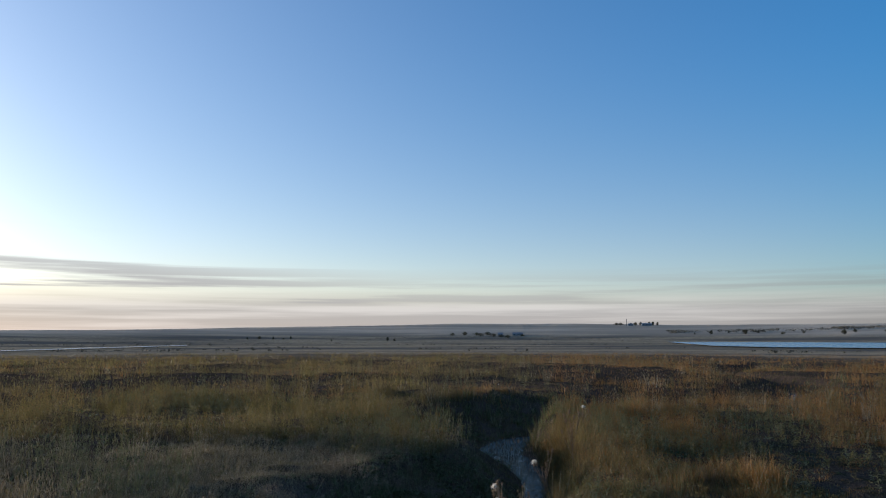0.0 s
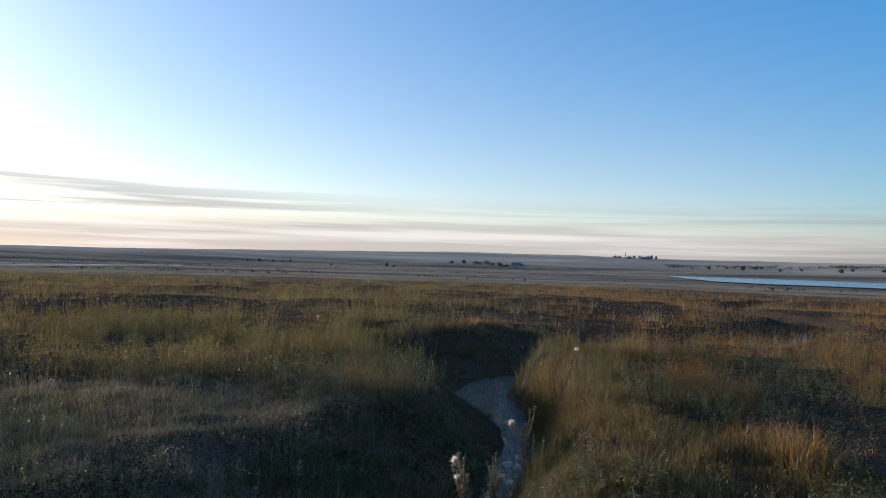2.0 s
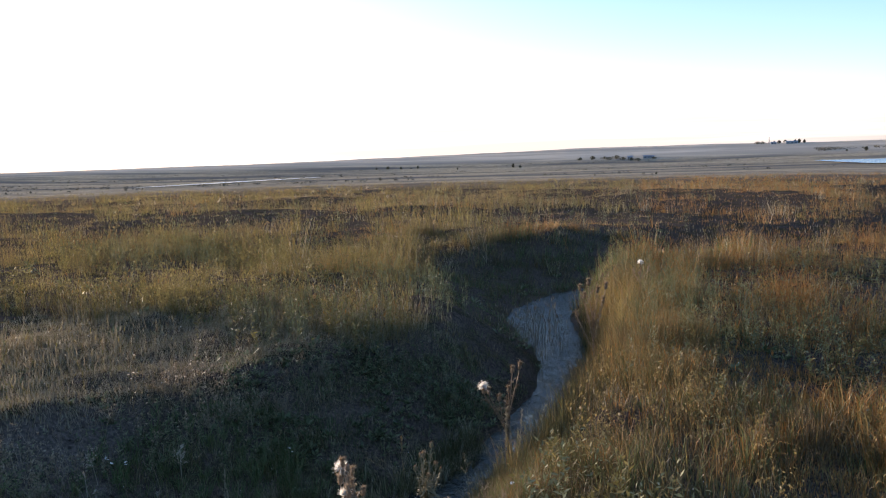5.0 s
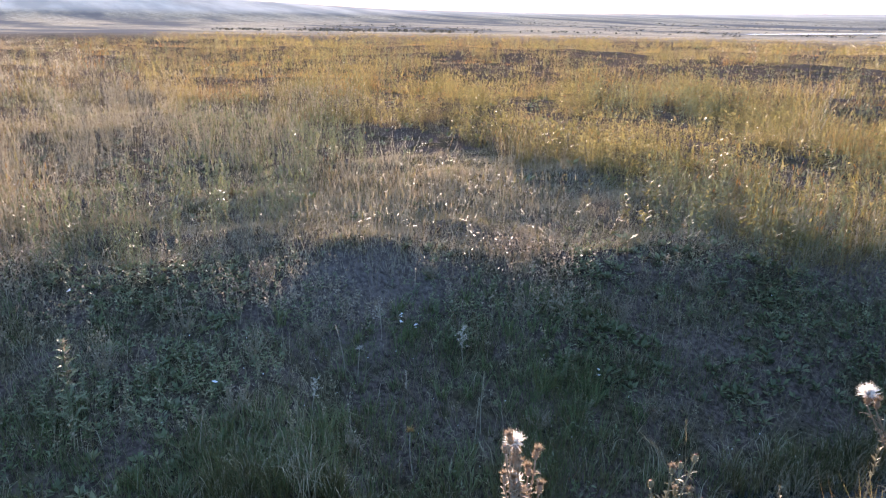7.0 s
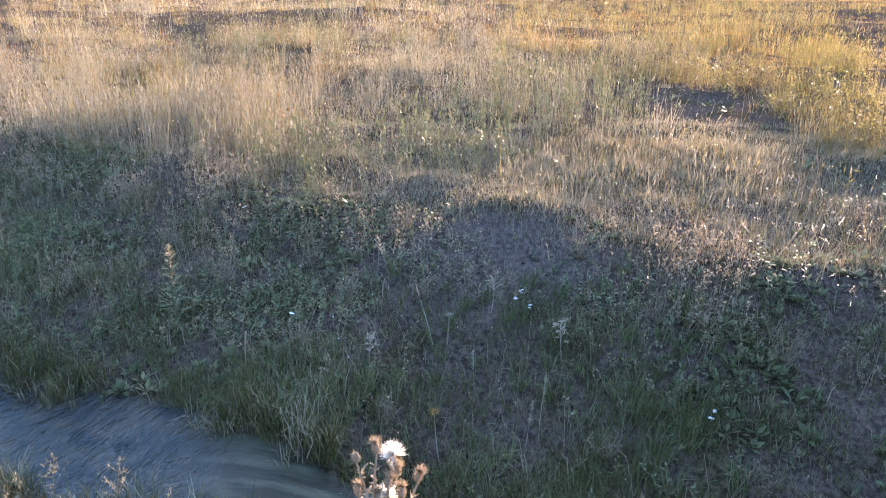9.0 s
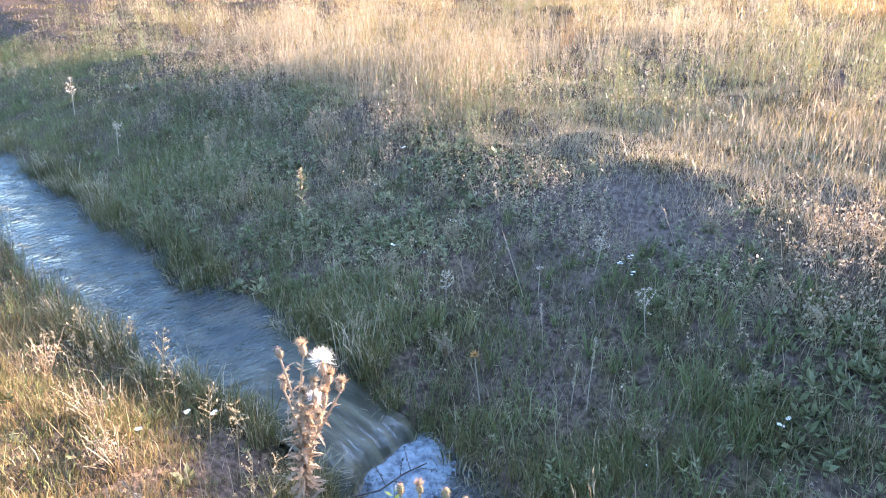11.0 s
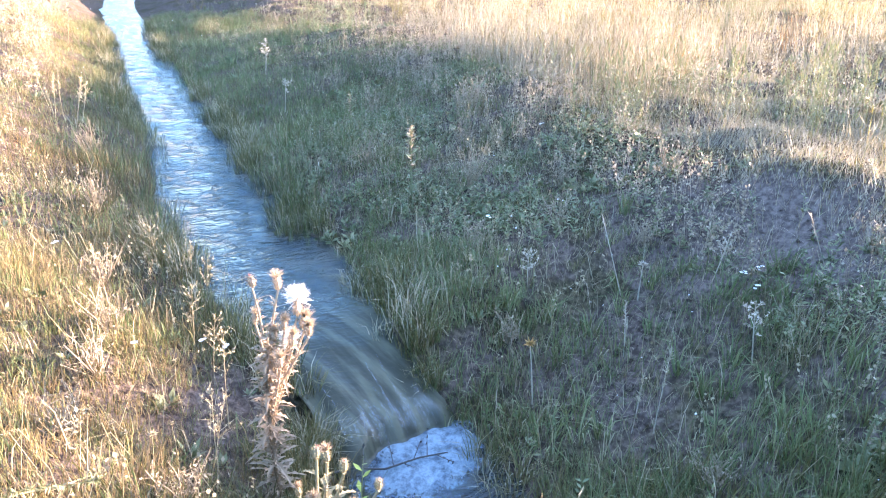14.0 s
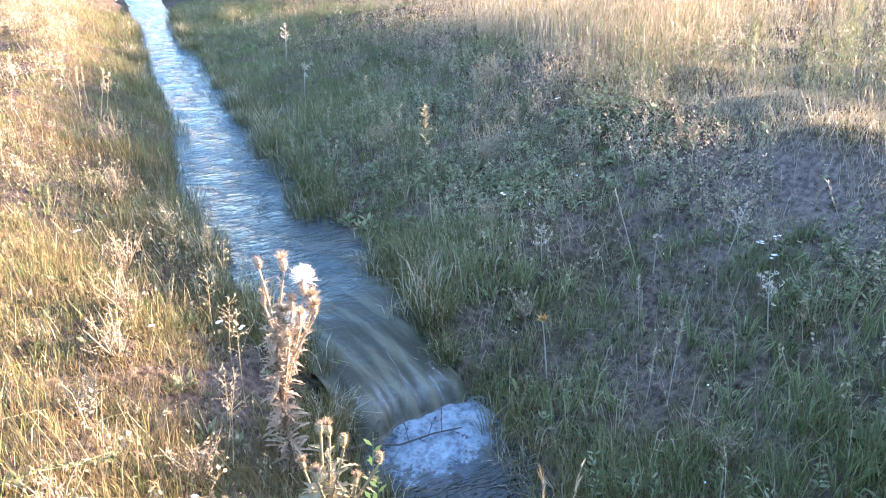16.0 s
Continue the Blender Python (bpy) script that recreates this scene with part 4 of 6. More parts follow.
# drooping tufts along the water's edge
for side in (1, -1):
    n = 1500
    k = rs.randint(np.abs(LINE[:, 1] + 4).argmin(), np.abs(LINE[:, 1] - 10.5).argmin(), n)
    out = LINE[k, 2] * rs.uniform(0.85, 1.0, n) + rs.uniform(-0.05, 0.14, n) + 0.05 * (wave(LINE[k, 0], LINE[k, 1], 0.4, 56 + side) - 0.4)
    x, y = LINE[k, 0] - HEADING[k, 1] * out * side, LINE[k, 1] + HEADING[k, 0] * out * side
    keep = (rs.rand(n) < ease(wave(x, y, 0.45, 57) + 0.5 * (np.abs(y - 6.8) < 0.32), 0.35, 0.7)) & ~((y > 6.98) & (y < 7.2))
    x, y, k = x[keep], y[keep], k[keep]
    z = np.maximum(land(x, y), LINE[k, 3] - 0.04)
    n = len(x)
    who = np.repeat(np.arange(n), 26)
    m = len(who)
    turn, far = rs.rand(m) * 6.283, 0.05 * np.sqrt(rs.rand(m))
    h = (rs.uniform(0.07, 0.24, n))[who] * rs.uniform(0.5, 1.1, m)
    for gather, some in ((green, rs.rand(n)[who] < 0.72), (straw, rs.rand(n)[who] < 0.28)):
        gather.blades((x[who] + far * np.cos(turn))[some], (y[who] + far * np.sin(turn))[some], z[who][some] - 0.01, h[some], np.full(some.sum(), 0.0035), np.clip(0.15 + 0.7 * rs.rand(some.sum()), 0, 0.9), rs, True, turn[some])


# rank grass on the far shoulder of the fall
n = 4200
x, y = rs.uniform(-1.35, -0.58, n), rs.uniform(6.3, 7.4, n)
z, off, left, up = site(x, y)
keep = (off > 0.0) & left & (rs.rand(n) < 0.3 + 0.7 * wave(x, y, 0.12, 58))
x, y, z = x[keep], y[keep], z[keep]
n = len(x)
for gather, some in ((fresh, rs.rand(n) < 0.6), (green, rs.rand(n) < 0.25), (dead, rs.rand(n) < 0.2)):
    gather.blades(x[some], y[some], z[some] - 0.01, rs.uniform(0.05, 0.15, some.sum()), np.full(some.sum(), 0.0035), rs.uniform(0.15, 0.85, some.sum()), rs, True)

# rank grass that hides the near end of the fall's lip
n = 700
x, y = rs.uniform(-0.22, 0.10, n), rs.uniform(6.85, 7.25, n)
z, off, left, up = site(x, y)
keep = (off > -0.03) & ~left
x, y, z = x[keep], y[keep], np.maximum(z[keep], -0.08)
n = len(x)
for gather, some in ((green, rs.rand(n) < 0.6), (tawny, rs.rand(n) < 0.4)):
    gather.blades(x[some], y[some], z[some] - 0.01, rs.uniform(0.07, 0.22, some.sum()), np.full(some.sum(), 0.0035), rs.uniform(0.1, 0.75, some.sum()), rs, True)


# low leafy herbs on the shaded bank: leaves spreading from one root
def rosettes(x, y, size, each, gather, low, high, share):
    z, off, left, up = site(x, y)
    keep = (off > 0.03) & (up > low) & (up < high) & (left | (up > 2.9) | (rs.rand(len(x)) < 0.25)) & (rs.rand(len(x)) < share * ease(wave(x, y, 0.6, 47), 0.4, 0.8)) & (np.exp(-((x + 2.25) ** 2 / 0.14 + (y - 7.45) ** 2 / 0.5)) < 0.5)
    root = np.stack([x, y, z], 1)[keep]
    n = len(root)
    grown = size * rs.uniform(0.6, 1.7, n)
    for k in range(each):
        a = 2.4 * k + rs.randn(n) * 0.5
        way = np.stack([np.cos(a), np.sin(a), rs.uniform(0.1, 1.3, n)], 1)
        way /= np.linalg.norm(way, axis=1)[:, None]
        length = grown * rs.uniform(0.6, 1.4, n)
        gather.leaves(root + way * (grown * 0.2)[:, None], way, length, length * rs.uniform(0.28, 0.5, n), rs)


# leafy weeds: an upright stem with leaves all the way up
def leafy_weeds(x, y, h, each, leaf, gather, low, high, share, both=False):
    z, off, left, up = site(x, y)
    keep = (left | both) & (off > 0.05) & (up > low) & (up < high) & (rs.rand(len(x)) < share * ease(wave(x, y, 0.45, 81), 0.38, 0.7))
    x, y, z = x[keep], y[keep], z[keep]
    n = len(x)
    tall = h * rs.uniform(0.5, 1.3, n)
    tip = gather.blades(x, y, z - 0.005, tall, np.full(n, 0.003), rs.beta(2, 5, n), rs, False)
    foot = np.stack([x, y, z], 1)
    for k in range(each):
        a = 2.4 * k + rs.randn(n) * 0.4
        way = np.stack([np.cos(a), np.sin(a), rs.uniform(-0.1, 1.1, n)], 1)
        way /= np.linalg.norm(way, axis=1)[:, None]
        f = (0.15 + 0.85 * (k + rs.rand(n)) / each)[:, None]
        length = leaf * rs.uniform(0.6, 1.3, n) * (1.2 - 0.5 * f[:, 0])
        gather.leaves(foot + (tip - foot) * f, way, length, length * rs.uniform(0.22, 0.4, n), rs)


x, y = scatter(7000, -4.0, 0.4, 4.2, 10.4)
leafy_weeds(x, y, 0.11, 11, 0.034, herbs, 0.0, 0.9, 0.75)
x, y = scatter(4500, -4.4, 0.4, 3.6, 10.4)
leafy_weeds(x, y, 0.13, 12, 0.030, sage, 0.25, 1.05, 0.7)
x, y = scatter(3000, -4.0, 0.4, 4.2, 10.4)
leafy_weeds(x, y, 0.10, 11, 0.030, fresh, 0.0, 0.8, 0.8)
x, y = scatter(5200, 0.9, 6.5, 5.0, 15.0)
leafy_weeds(x, y, 0.20, 12, 0.05, olive, 0.7, 9, 0.6, True)
x, y = scatter(2600, 0.9, 6.0, 5.0, 15.0)
leafy_weeds(x, y, 0.26, 12, 0.045, sage, 0.7, 9, 0.6, True)
x, y = scatter(6500, -9.0, -0.6, 9.6, 19.0)
k = lump(x, y) > 0.3
leafy_weeds(x[k], y[k], 0.34, 13, 0.055, olive, 0.85, 9, 0.8, True)
x, y = scatter(12000, -4.0, 2.0, 4.5, 10.5)
rosettes(x, y, 0.028, 12, herbs, 0.0, 1.0, 0.45)
x, y = scatter(4500, -4.0, 1.5, 4.5, 10.5)
rosettes(x, y, 0.026, 10, sage, 0.0, 1.1, 0.9)
x, y = scatter(4200, -2.1, -0.3, 6.2, 9.4)
rosettes(x, y, 0.034, 11, herbs, 0.0, 0.9, 0.45)
x, y, r = ring_scatter(5000, 3.5, 12, -35, 165)
rosettes(x, y, 0.05, 9, herbs, 0.0, 9, 0.45)


# grey-green wormwood bushes standing over the grass
def wormwood(x, y, size, each, gather):
    z, off, left, up = site(x, y)
    keep = (off > 0.2) & (up > 0.8) & (rs.rand(len(x)) < ease(wave(x, y, 2.2, 51), 0.52, 0.72))
    x, y, z = x[keep], y[keep], z[keep]
    n = len(x)
    h = size * rs.uniform(0.6, 1.2, n)
    for k in range(each):
        a, s = rs.rand(n) * 6.283, rs.uniform(0, 0.25, n) * h
        fx, fy = x + s * np.cos(a), y + s * np.sin(a)
        tip = gather.blades(fx, fy, z, h * rs.uniform(0.7, 1.1, n), size * 0.01 + 0 * h, rs.uniform(0, 0.25, n), rs, False)
        gather.heads(tip, h * 0.22, h * 0.025, rs)
        for _ in range(5):
            f = rs.uniform(0.3, 0.9, n)[:, None]
            foot = np.stack([fx, fy, z], 1)
            way = rs.randn(n, 3) * np.array([1, 1, 0.5]) + np.array([0, 0, 0.8])
            way /= np.linalg.norm(way, axis=1)[:, None]
            gather.leaves(foot + (tip - foot) * f, way, h * rs.uniform(0.07, 0.16, n), h * 0.022, rs)


x, y, r = ring_scatter(3000, 2.8, 13, -35, 160, 0.9)
wormwood(x, y, 0.34, 8, sage)
x, y, r = ring_scatter(4800, 11, 60, -35, 100, 0.9)
wormwood(x, y, 0.42, 5, sage)

# tall tussocks that stand over the meadow and throw long shadows
def tall_tussocks(x, y, each, reach, size, thick, jointed):
    z, off, left, up = site(x, y)
    keep = (up > 0.92) & (off > 0.5) & ~(left & (up < 1.55) & (y < 9.4)) & ~(left & (up < 2.5) & (y > 6.0) & (y < 10.2) & (rs.rand(len(x)) < 0.85)) & (rs.rand(len(x)) < lump(x, y))
    x, y, z = x[keep], y[keep], z[keep]
    n = len(x)
    who = np.repeat(np.arange(n), each)
    m = len(who)
    h = size * rs.uniform(0.6, 1.2, n)
    turn, far = rs.rand(m) * 6.283, reach * np.sqrt(rs.rand(m)) * rs.uniform(0.6, 1.6, n)[who]
    bx, by = x[who] + far * np.cos(turn), y[who] + far * np.sin(turn)
    kind = rs.rand(n) + 0.35 * ease(x, 0.5, 2.0) * ease(y, 8, 10) - 0.25 * ease(y, 9, 11) * ease(-x, -1.5, 0.5)
    golden = 0.6 * ease(-x, 1.5, 2.5) * ease(-y, -9.5, -8.0)
    kind = np.where(rs.rand(n) < golden, 0.75 + 0.11 * rs.rand(n), kind)
    for gather, pick in ((olive, kind < 0.42), (dull, (kind >= 0.42) & (kind < 0.52)), (tawny, (kind >= 0.52) & (kind < 0.75)), (straw, (kind >= 0.75) & (kind < 0.87)), (rust, kind >= 0.87)):
        some = pick[who]
        tip = gather.blades(bx[some], by[some], z[who][some] - 0.02, (h[who] * rs.uniform(0.5, 1.15, m))[some], (thick * rs.uniform(0.6, 1.3, m))[some],
                            np.clip(0.08 + 0.4 * far / reach * rs.rand(m), 0, 0.9)[some], rs, jointed, turn[some])
        crowned = rs.rand(len(tip)) < 0.3
        gather.heads(tip[crowned], np.full(crowned.sum(), 0.14 * size), np.full(crowned.sum(), thick * 1.8), rs)


x, y, r = ring_scatter(3600, 3.2, 15, -100, 160, 0.8)
tall_tussocks(x, y, 46, 0.15, 0.46, 0.0042, False)
x, y, r = ring_scatter(5200, 13, 60, -55, 120, 0.9)
tall_tussocks(x, y, 24, 0.30, 0.50, 0.011, False)
x, y, r = ring_scatter(4000, 45, 170, -45, 80, 1.4)
tall_tussocks(x, y, 8, 0.8, 0.5, 0.05, False)

# pale reedy grass on the point inside the brook's bend
n = 160
x, y = 0.02 + 0.30 * rs.randn(n), 13.1 + 0.55 * rs.randn(n)
tip = seeds.blades(x, y, np.full(n, -0.12), rs.uniform(0.2, 0.42, n), np.full(n, 0.006), rs.uniform(0.02, 0.3, n), rs, False)
seeds.heads(tip, np.full(n, 0.07), np.full(n, 0.014), rs)

# tall golden clumps behind the crest
for cx, cy, wide, n, h in ((-4.3, 4.5, 0.35, 1500, 0.36), (-4.1, 5.5, 0.30, 1300, 0.36), (-5.0, 5.2, 0.35, 1300, 0.44), (-6.3, 5.2, 0.4, 900, 0.44), (-4.9, 3.8, 0.4, 1000, 0.38), (-3.5, 8.5, 0.34, 420, 0.19), (-3.1, 8.1, 0.30, 360, 0.17), (-3.2, 9.3, 0.38, 420, 0.22), (-6.8, 8.2, 0.5, 900, 0.40), (-7.5, 6.9, 0.5, 900, 0.42), (-9.0, 10.0, 0.6, 900, 0.45)):
    x, y = cx + wide * rs.randn(n), cy + wide * rs.randn(n)
    z, off, left, up = site(x, y)
    keep = left & (up > 0.95) & (wave(x, y, 0.25, 83) > 0.35)
    x, y, z = x[keep], y[keep], z[keep]
    n = len(x)
    pick = rs.rand(n)
    for gather, some in ((straw, pick < 0.7), (seeds, (pick >= 0.7) & (pick < 0.88)), (olive, pick >= 0.88)):
        m = some.sum()
        tip = gather.blades(x[some], y[some], z[some] - 0.01, h * rs.uniform(0.45, 1.15, m), rs.uniform(0.002, 0.004, m), rs.beta(1.5, 5, m), rs, True)
        crowned = rs.rand(m) < 0.6
        gather.heads(tip[crowned], 0.07 * rs.uniform(0.6, 1.3, crowned.sum()), np.full(crowned.sum(), 0.007), rs)

# tall fringe along the lower brook's near margin
n = 620
k = rs.randint(np.abs(LINE[:, 1] - 8.3).argmin(), np.abs(LINE[:, 1] - 13.6).argmin(), n)
out = LINE[k, 2] * 1.02 + 0.42 * rs.rand(n) ** 1.3
x, y = LINE[k, 0] + HEADING[k, 1] * out, LINE[k, 1] - HEADING[k, 0] * out
z = np.maximum(land(x, y), LINE[k, 3] - 0.02)
who = np.repeat(np.flatnonzero(rs.rand(n) < 0.35 + 0.65 * ease(wave(x, y, 0.6, 95), 0.35, 0.6)), 22)
m = len(who)
turn, far = rs.rand(m) * 6.283, 0.07 * np.sqrt(rs.rand(m))
tint = rs.rand(n)[who]
h = 0.14 + 0.26 * ((out - LINE[k, 2]) / 0.42)[who]
for gather, some in ((olive, tint < 0.45), (tawny, (tint >= 0.45) & (tint < 0.75)), (dull, (tint >= 0.75) & (tint < 0.9)), (rust, tint >= 0.9)):
    gather.blades((x[who] + far * np.cos(turn))[some], (y[who] + far * np.sin(turn))[some], z[who][some] - 0.01, (h * rs.uniform(0.5, 1.15, m))[some], np.full(some.sum(), 0.0036), rs.uniform(0.05, 0.5, some.sum()), rs, True, turn[some])

# shaggy growth on the slopes of the far bend and along the near bank below the fall
x, y = scatter(3000, -4.5, 3.0, 14.0, 20.5)
sow(x, y, 11, 0.16, 2.6, 0.009, False)
x, y = scatter(900, 0.7, 1.9, 9.0, 14.0)
z = land(x, y)
who = np.repeat(np.flatnonzero(wave(x, y, 0.7, 79) > 0.42), 34)
m = len(who)
turn, far = rs.rand(m) * 6.283, 0.12 * np.sqrt(rs.rand(m))
for gather, some in ((rust, rs.rand(len(x))[who] < 0.16), (tawny, rs.rand(len(x))[who] < 0.3), (green, rs.rand(len(x))[who] < 0.4), (dull, rs.rand(len(x))[who] < 0.3)):
    tip = gather.blades((x[who] + far * np.cos(turn))[some], (y[who] + far * np.sin(turn))[some], z[who][some] - 0.02, rs.uniform(0.10, 0.34, some.sum()), np.full(some.sum(), 0.0034), rs.uniform(0.05, 0.45, some.sum()), rs, False, turn[some])

fresh.make("fresh_grass", FRESH, "fresh green grass on the damp shaded bank", "grass")
olive.make("olive_grass", OLIVE, "olive-yellow grass and weeds in clumps over the meadow", "grass")
dull.make("dull_grass", DULL, "dull brown grass and weeds over the meadow, darkening the near bank too", "dry grass")
dead.make("dead_weeds", DEAD, "thin brown dead weeds on the shaded bank", "weeds")
green.make("green_grass", GREEN, "short green grass on the banks and meadow", "grass")
straw.make("dry_grass", STRAW, "dry straw-coloured grass with pale seed heads", "dry grass")
tawny.make("tawny_grass", TAWNY, "dull tawny grass over the open meadow, darker stand-in for overlit straw", "dry grass")
rust.make("rust_grass", RUST, "rust-coloured dry grass in drifts over the meadow", "dry grass")
seeds.make("seeding_weeds", SEED, "thin dry weeds with clouds of pale seeds", "weeds")
herbs.make("low_herbs", HERB, "low leafy green herbs on the shaded bank", "herbs")
sage.make("wormwood", SAGE, "grey-green wormwood standing over the grass", "wormwood")


# ---- plants that stand out, one by one ----
def level(x, y):
    return float(land(np.array([x]), np.array([y]))[0])


def tube(bm, pts, radii, sides=6):
    rings = []
    for k, p in enumerate(pts):
        a, b = pts[max(k - 1, 0)], pts[min(k + 1, len(pts) - 1)]
        way = (Vector(b) - Vector(a)).normalized()
        u = way.cross(Vector((0.31, 0.95, 0.05))).normalized()
        v = way.cross(u)
        rings.append([bm.verts.new(Vector(p) + (u * math.cos(6.2832 * s / sides) + v * math.sin(6.2832 * s / sides)) * radii[k]) for s in range(sides)])
    for a, b in zip(rings, rings[1:]):
        for s in range(sides):
            bm.faces.new((a[s], a[(s + 1) % sides], b[(s + 1) % sides], b[s]))
    bm.faces.new(rings[-1])
    return rings


def bowed(a, b, sag, steps=6):
    """Points on a bowed line from a to b."""
    a, b = Vector(a), Vector(b)
    side = (b - a).cross(Vector((0, 0, 1)))
    side = side.normalized() if side.length > 1e-4 else Vector((1, 0, 0))
    return [a + (b - a) * (k / steps) + side * sag * math.sin(3.1416 * k / steps) for k in range(steps + 1)]


def spike(bm, root, tip, wide):
    """A thin pointed sliver."""
    root, tip = Vector(root), Vector(tip)
    way = (tip - root).normalized()
    u = way.cross(Vector((random.uniform(-1, 1), random.uniform(-1, 1), random.uniform(-1, 1)))).normalized() * wide
    bm.faces.new((bm.verts.new(root - u), bm.verts.new(root + u), bm.verts.new(tip)))


def spiny_leaf(bm, root, way, length, wide):
    """A folded, toothed leaf that droops along its length."""
    root, way = Vector(root), Vector(way).normalized()
    side = way.cross(Vector((0, 0, 1))).normalized()
    n = 9
    spine, left, right = [], [], []
    for k in range(n + 1):
        f = k / n
        c = root + way * length * f + Vector((0, 0, 0.35 * length * (f - 1.3 * f * f)))
        r = wide * math.sin(3.1416 * min(0.98, f * 0.9 + 0.08)) * (1.0 if k % 2 else 0.35) * random.uniform(0.8, 1.2)
        lift = Vector((0, 0, r * 0.45))
        spine.append(bm.verts.new(c))
        left.append(bm.verts.new(c - side * r + lift))
        right.append(bm.verts.new(c + side * r + lift))
    for k in range(n):
        bm.faces.new((spine[k], spine[k + 1], left[k + 1], left[k]))
        bm.faces.new((spine[k + 1], spine[k], right[k], right[k + 1]))


def head_cup(bm, centre, way, size):
    """The bristly cup of a thistle head."""
    centre, way = Vector(centre), Vector(way).normalized()
    u = way.cross(Vector((0.2, 0.9, 0.3))).normalized()
    v = way.cross(u)
    prof = ((-0.55, 0.08), (-0.42, 0.19), (-0.15, 0.28), (0.12, 0.27), (0.36, 0.21), (0.5, 0.18))
    rings = [[bm.verts.new(centre + way * size * h + (u * math.cos(0.7854 * s) + v * math.sin(0.7854 * s)) * size * r) for s in range(8)] for h, r in prof]
    for a, b in zip(rings, rings[1:]):
        for s in range(8):
            bm.faces.new((a[s], a[(s + 1) % 8], b[(s + 1) % 8], b[s]))
    bm.faces.new(rings[-1])
    for _ in range(420):
        h, r = random.choice(prof[1:5])
        a = random.uniform(0, 6.283)
        flat = u * math.cos(a) + v * math.sin(a)
        p = centre + way * size * h + flat * size * r
        spike(bm, p, p + (flat * random.uniform(0.4, 0.9) + way * random.uniform(-0.2, 1.0)) * size * random.uniform(0.12, 0.40), size * 0.013)


def head_tuft(bm, centre, way, size, open_out, count):
    centre, way = Vector(centre), Vector(way).normalized()
    for _ in range(count):
        d = Vector((random.gauss(0, 1), random.gauss(0, 1), random.gauss(0, 1))).normalized()
        d = (way + d * open_out).normalized()
        p = centre + way * size * 0.38
        spike(bm, p, p + d * size * random.uniform(0.45, 0.85), size * 0.022)


def thistle(x, y, top, heads, leaves, label, leafed=THISTLE):
    """Thistle: stem to the given height; heads as (dx, dy, height, size, kind)."""
    base = level(x, y)
    thing = new("thistle")
    thing.location = (x, y, base - 0.01)
    tall = top - base
    bm = bmesh.new()
    main = bowed((0, 0, 0), (random.uniform(-0.02, 0.02), random.uniform(-0.02, 0.02), tall * 0.86), 0.015, 8)
    tube(bm, main, [0.0065 - 0.0004 * k for k in range(9)])
    for _ in range(420):
        k = random.randrange(8)
        p = main[k].lerp(main[k + 1], random.random())
        d = Vector((random.gauss(0, 1), random.gauss(0, 1), random.uniform(-0.2, 0.6)))
        spike(bm, p, p + d.normalized() * random.uniform(0.01, 0.034), 0.002)
    part("stem", bm, leafed, thing)
    for dx, dy, z, size, kind in heads:
        tip = Vector((dx, dy, z - base))
        f = min(0.9, max(0.35, (z - base) / tall - 0.28))
        root = main[int(f * 8)]
        bm = bmesh.new()
        way = bowed(root, tip - Vector((0, 0, size * 0.5)), random.uniform(-0.012, 0.012), 5)
        tube(bm, way, [0.0032] * 6, 5)
        for _ in range(60):
            p = way[random.randrange(5)].lerp(way[5], random.random() * 0.3)
            d = Vector((random.gauss(0, 1), random.gauss(0, 1), random.uniform(-0.2, 0.8)))
            spike(bm, p, p + d.normalized() * random.uniform(0.01, 0.028), 0.0018)
        branch = part("branch", bm, leafed, thing)
        for j in range(5):
            p = way[0].lerp(way[5], 0.25 + 0.15 * j)
            bm = bmesh.new()
            spiny_leaf(bm, p, (random.gauss(0, 1), random.gauss(0, 1), random.uniform(-0.6, 0.8)), random.uniform(0.02, 0.05), random.uniform(0.004, 0.008))
            part("leaf", bm, leafed, branch)
        aim = (Vector((0, 0, 1)) + (tip - root).normalized() * 0.6 + Vector((random.uniform(-0.3, 0.3), random.uniform(-0.3, 0.3), 0))).normalized()
        bm = bmesh.new()
        head_cup(bm, tip, aim, size * 0.82)
        cup = part("flower_head", bm, leafed, thing)
        bm = bmesh.new()
        if kind == "down":
            head_tuft(bm, tip, aim, size * 1.3, 1.2, 460)
            part("down", bm, FLUFF, cup, "white silky thistle down")
        elif kind == "bud":
            head_tuft(bm, tip, aim, size * 0.55, 0.3, 60)
            part("floret_tuft", bm, PURPLE, cup, "faded reddish florets")
        else:
            head_tuft(bm, tip, aim, size * 0.95, 0.9, 240)
            part("floret_tuft", bm, THISTLE, cup, "dry tan florets")
    for k in range(leaves):
        f = 0.08 + 0.86 * k / leaves
        a = 2.4 * k + random.uniform(-0.3, 0.3)
        p = main[int(f * 8)].lerp(main[min(8, int(f * 8) + 1)], f * 8 % 1)
        bm = bmesh.new()
        spiny_leaf(bm, p, (math.cos(a), math.sin(a), random.uniform(-0.7, 1.2)), random.uniform(0.04, 0.085) * (1.15 - 0.35 * f) * (1.35 if leafed is WOOL else 1.0), random.uniform(0.006, 0.011))
        part("leaf", bm, leafed, thing)
    return tagged(thing, label, "thistle", "thistles by the brook")


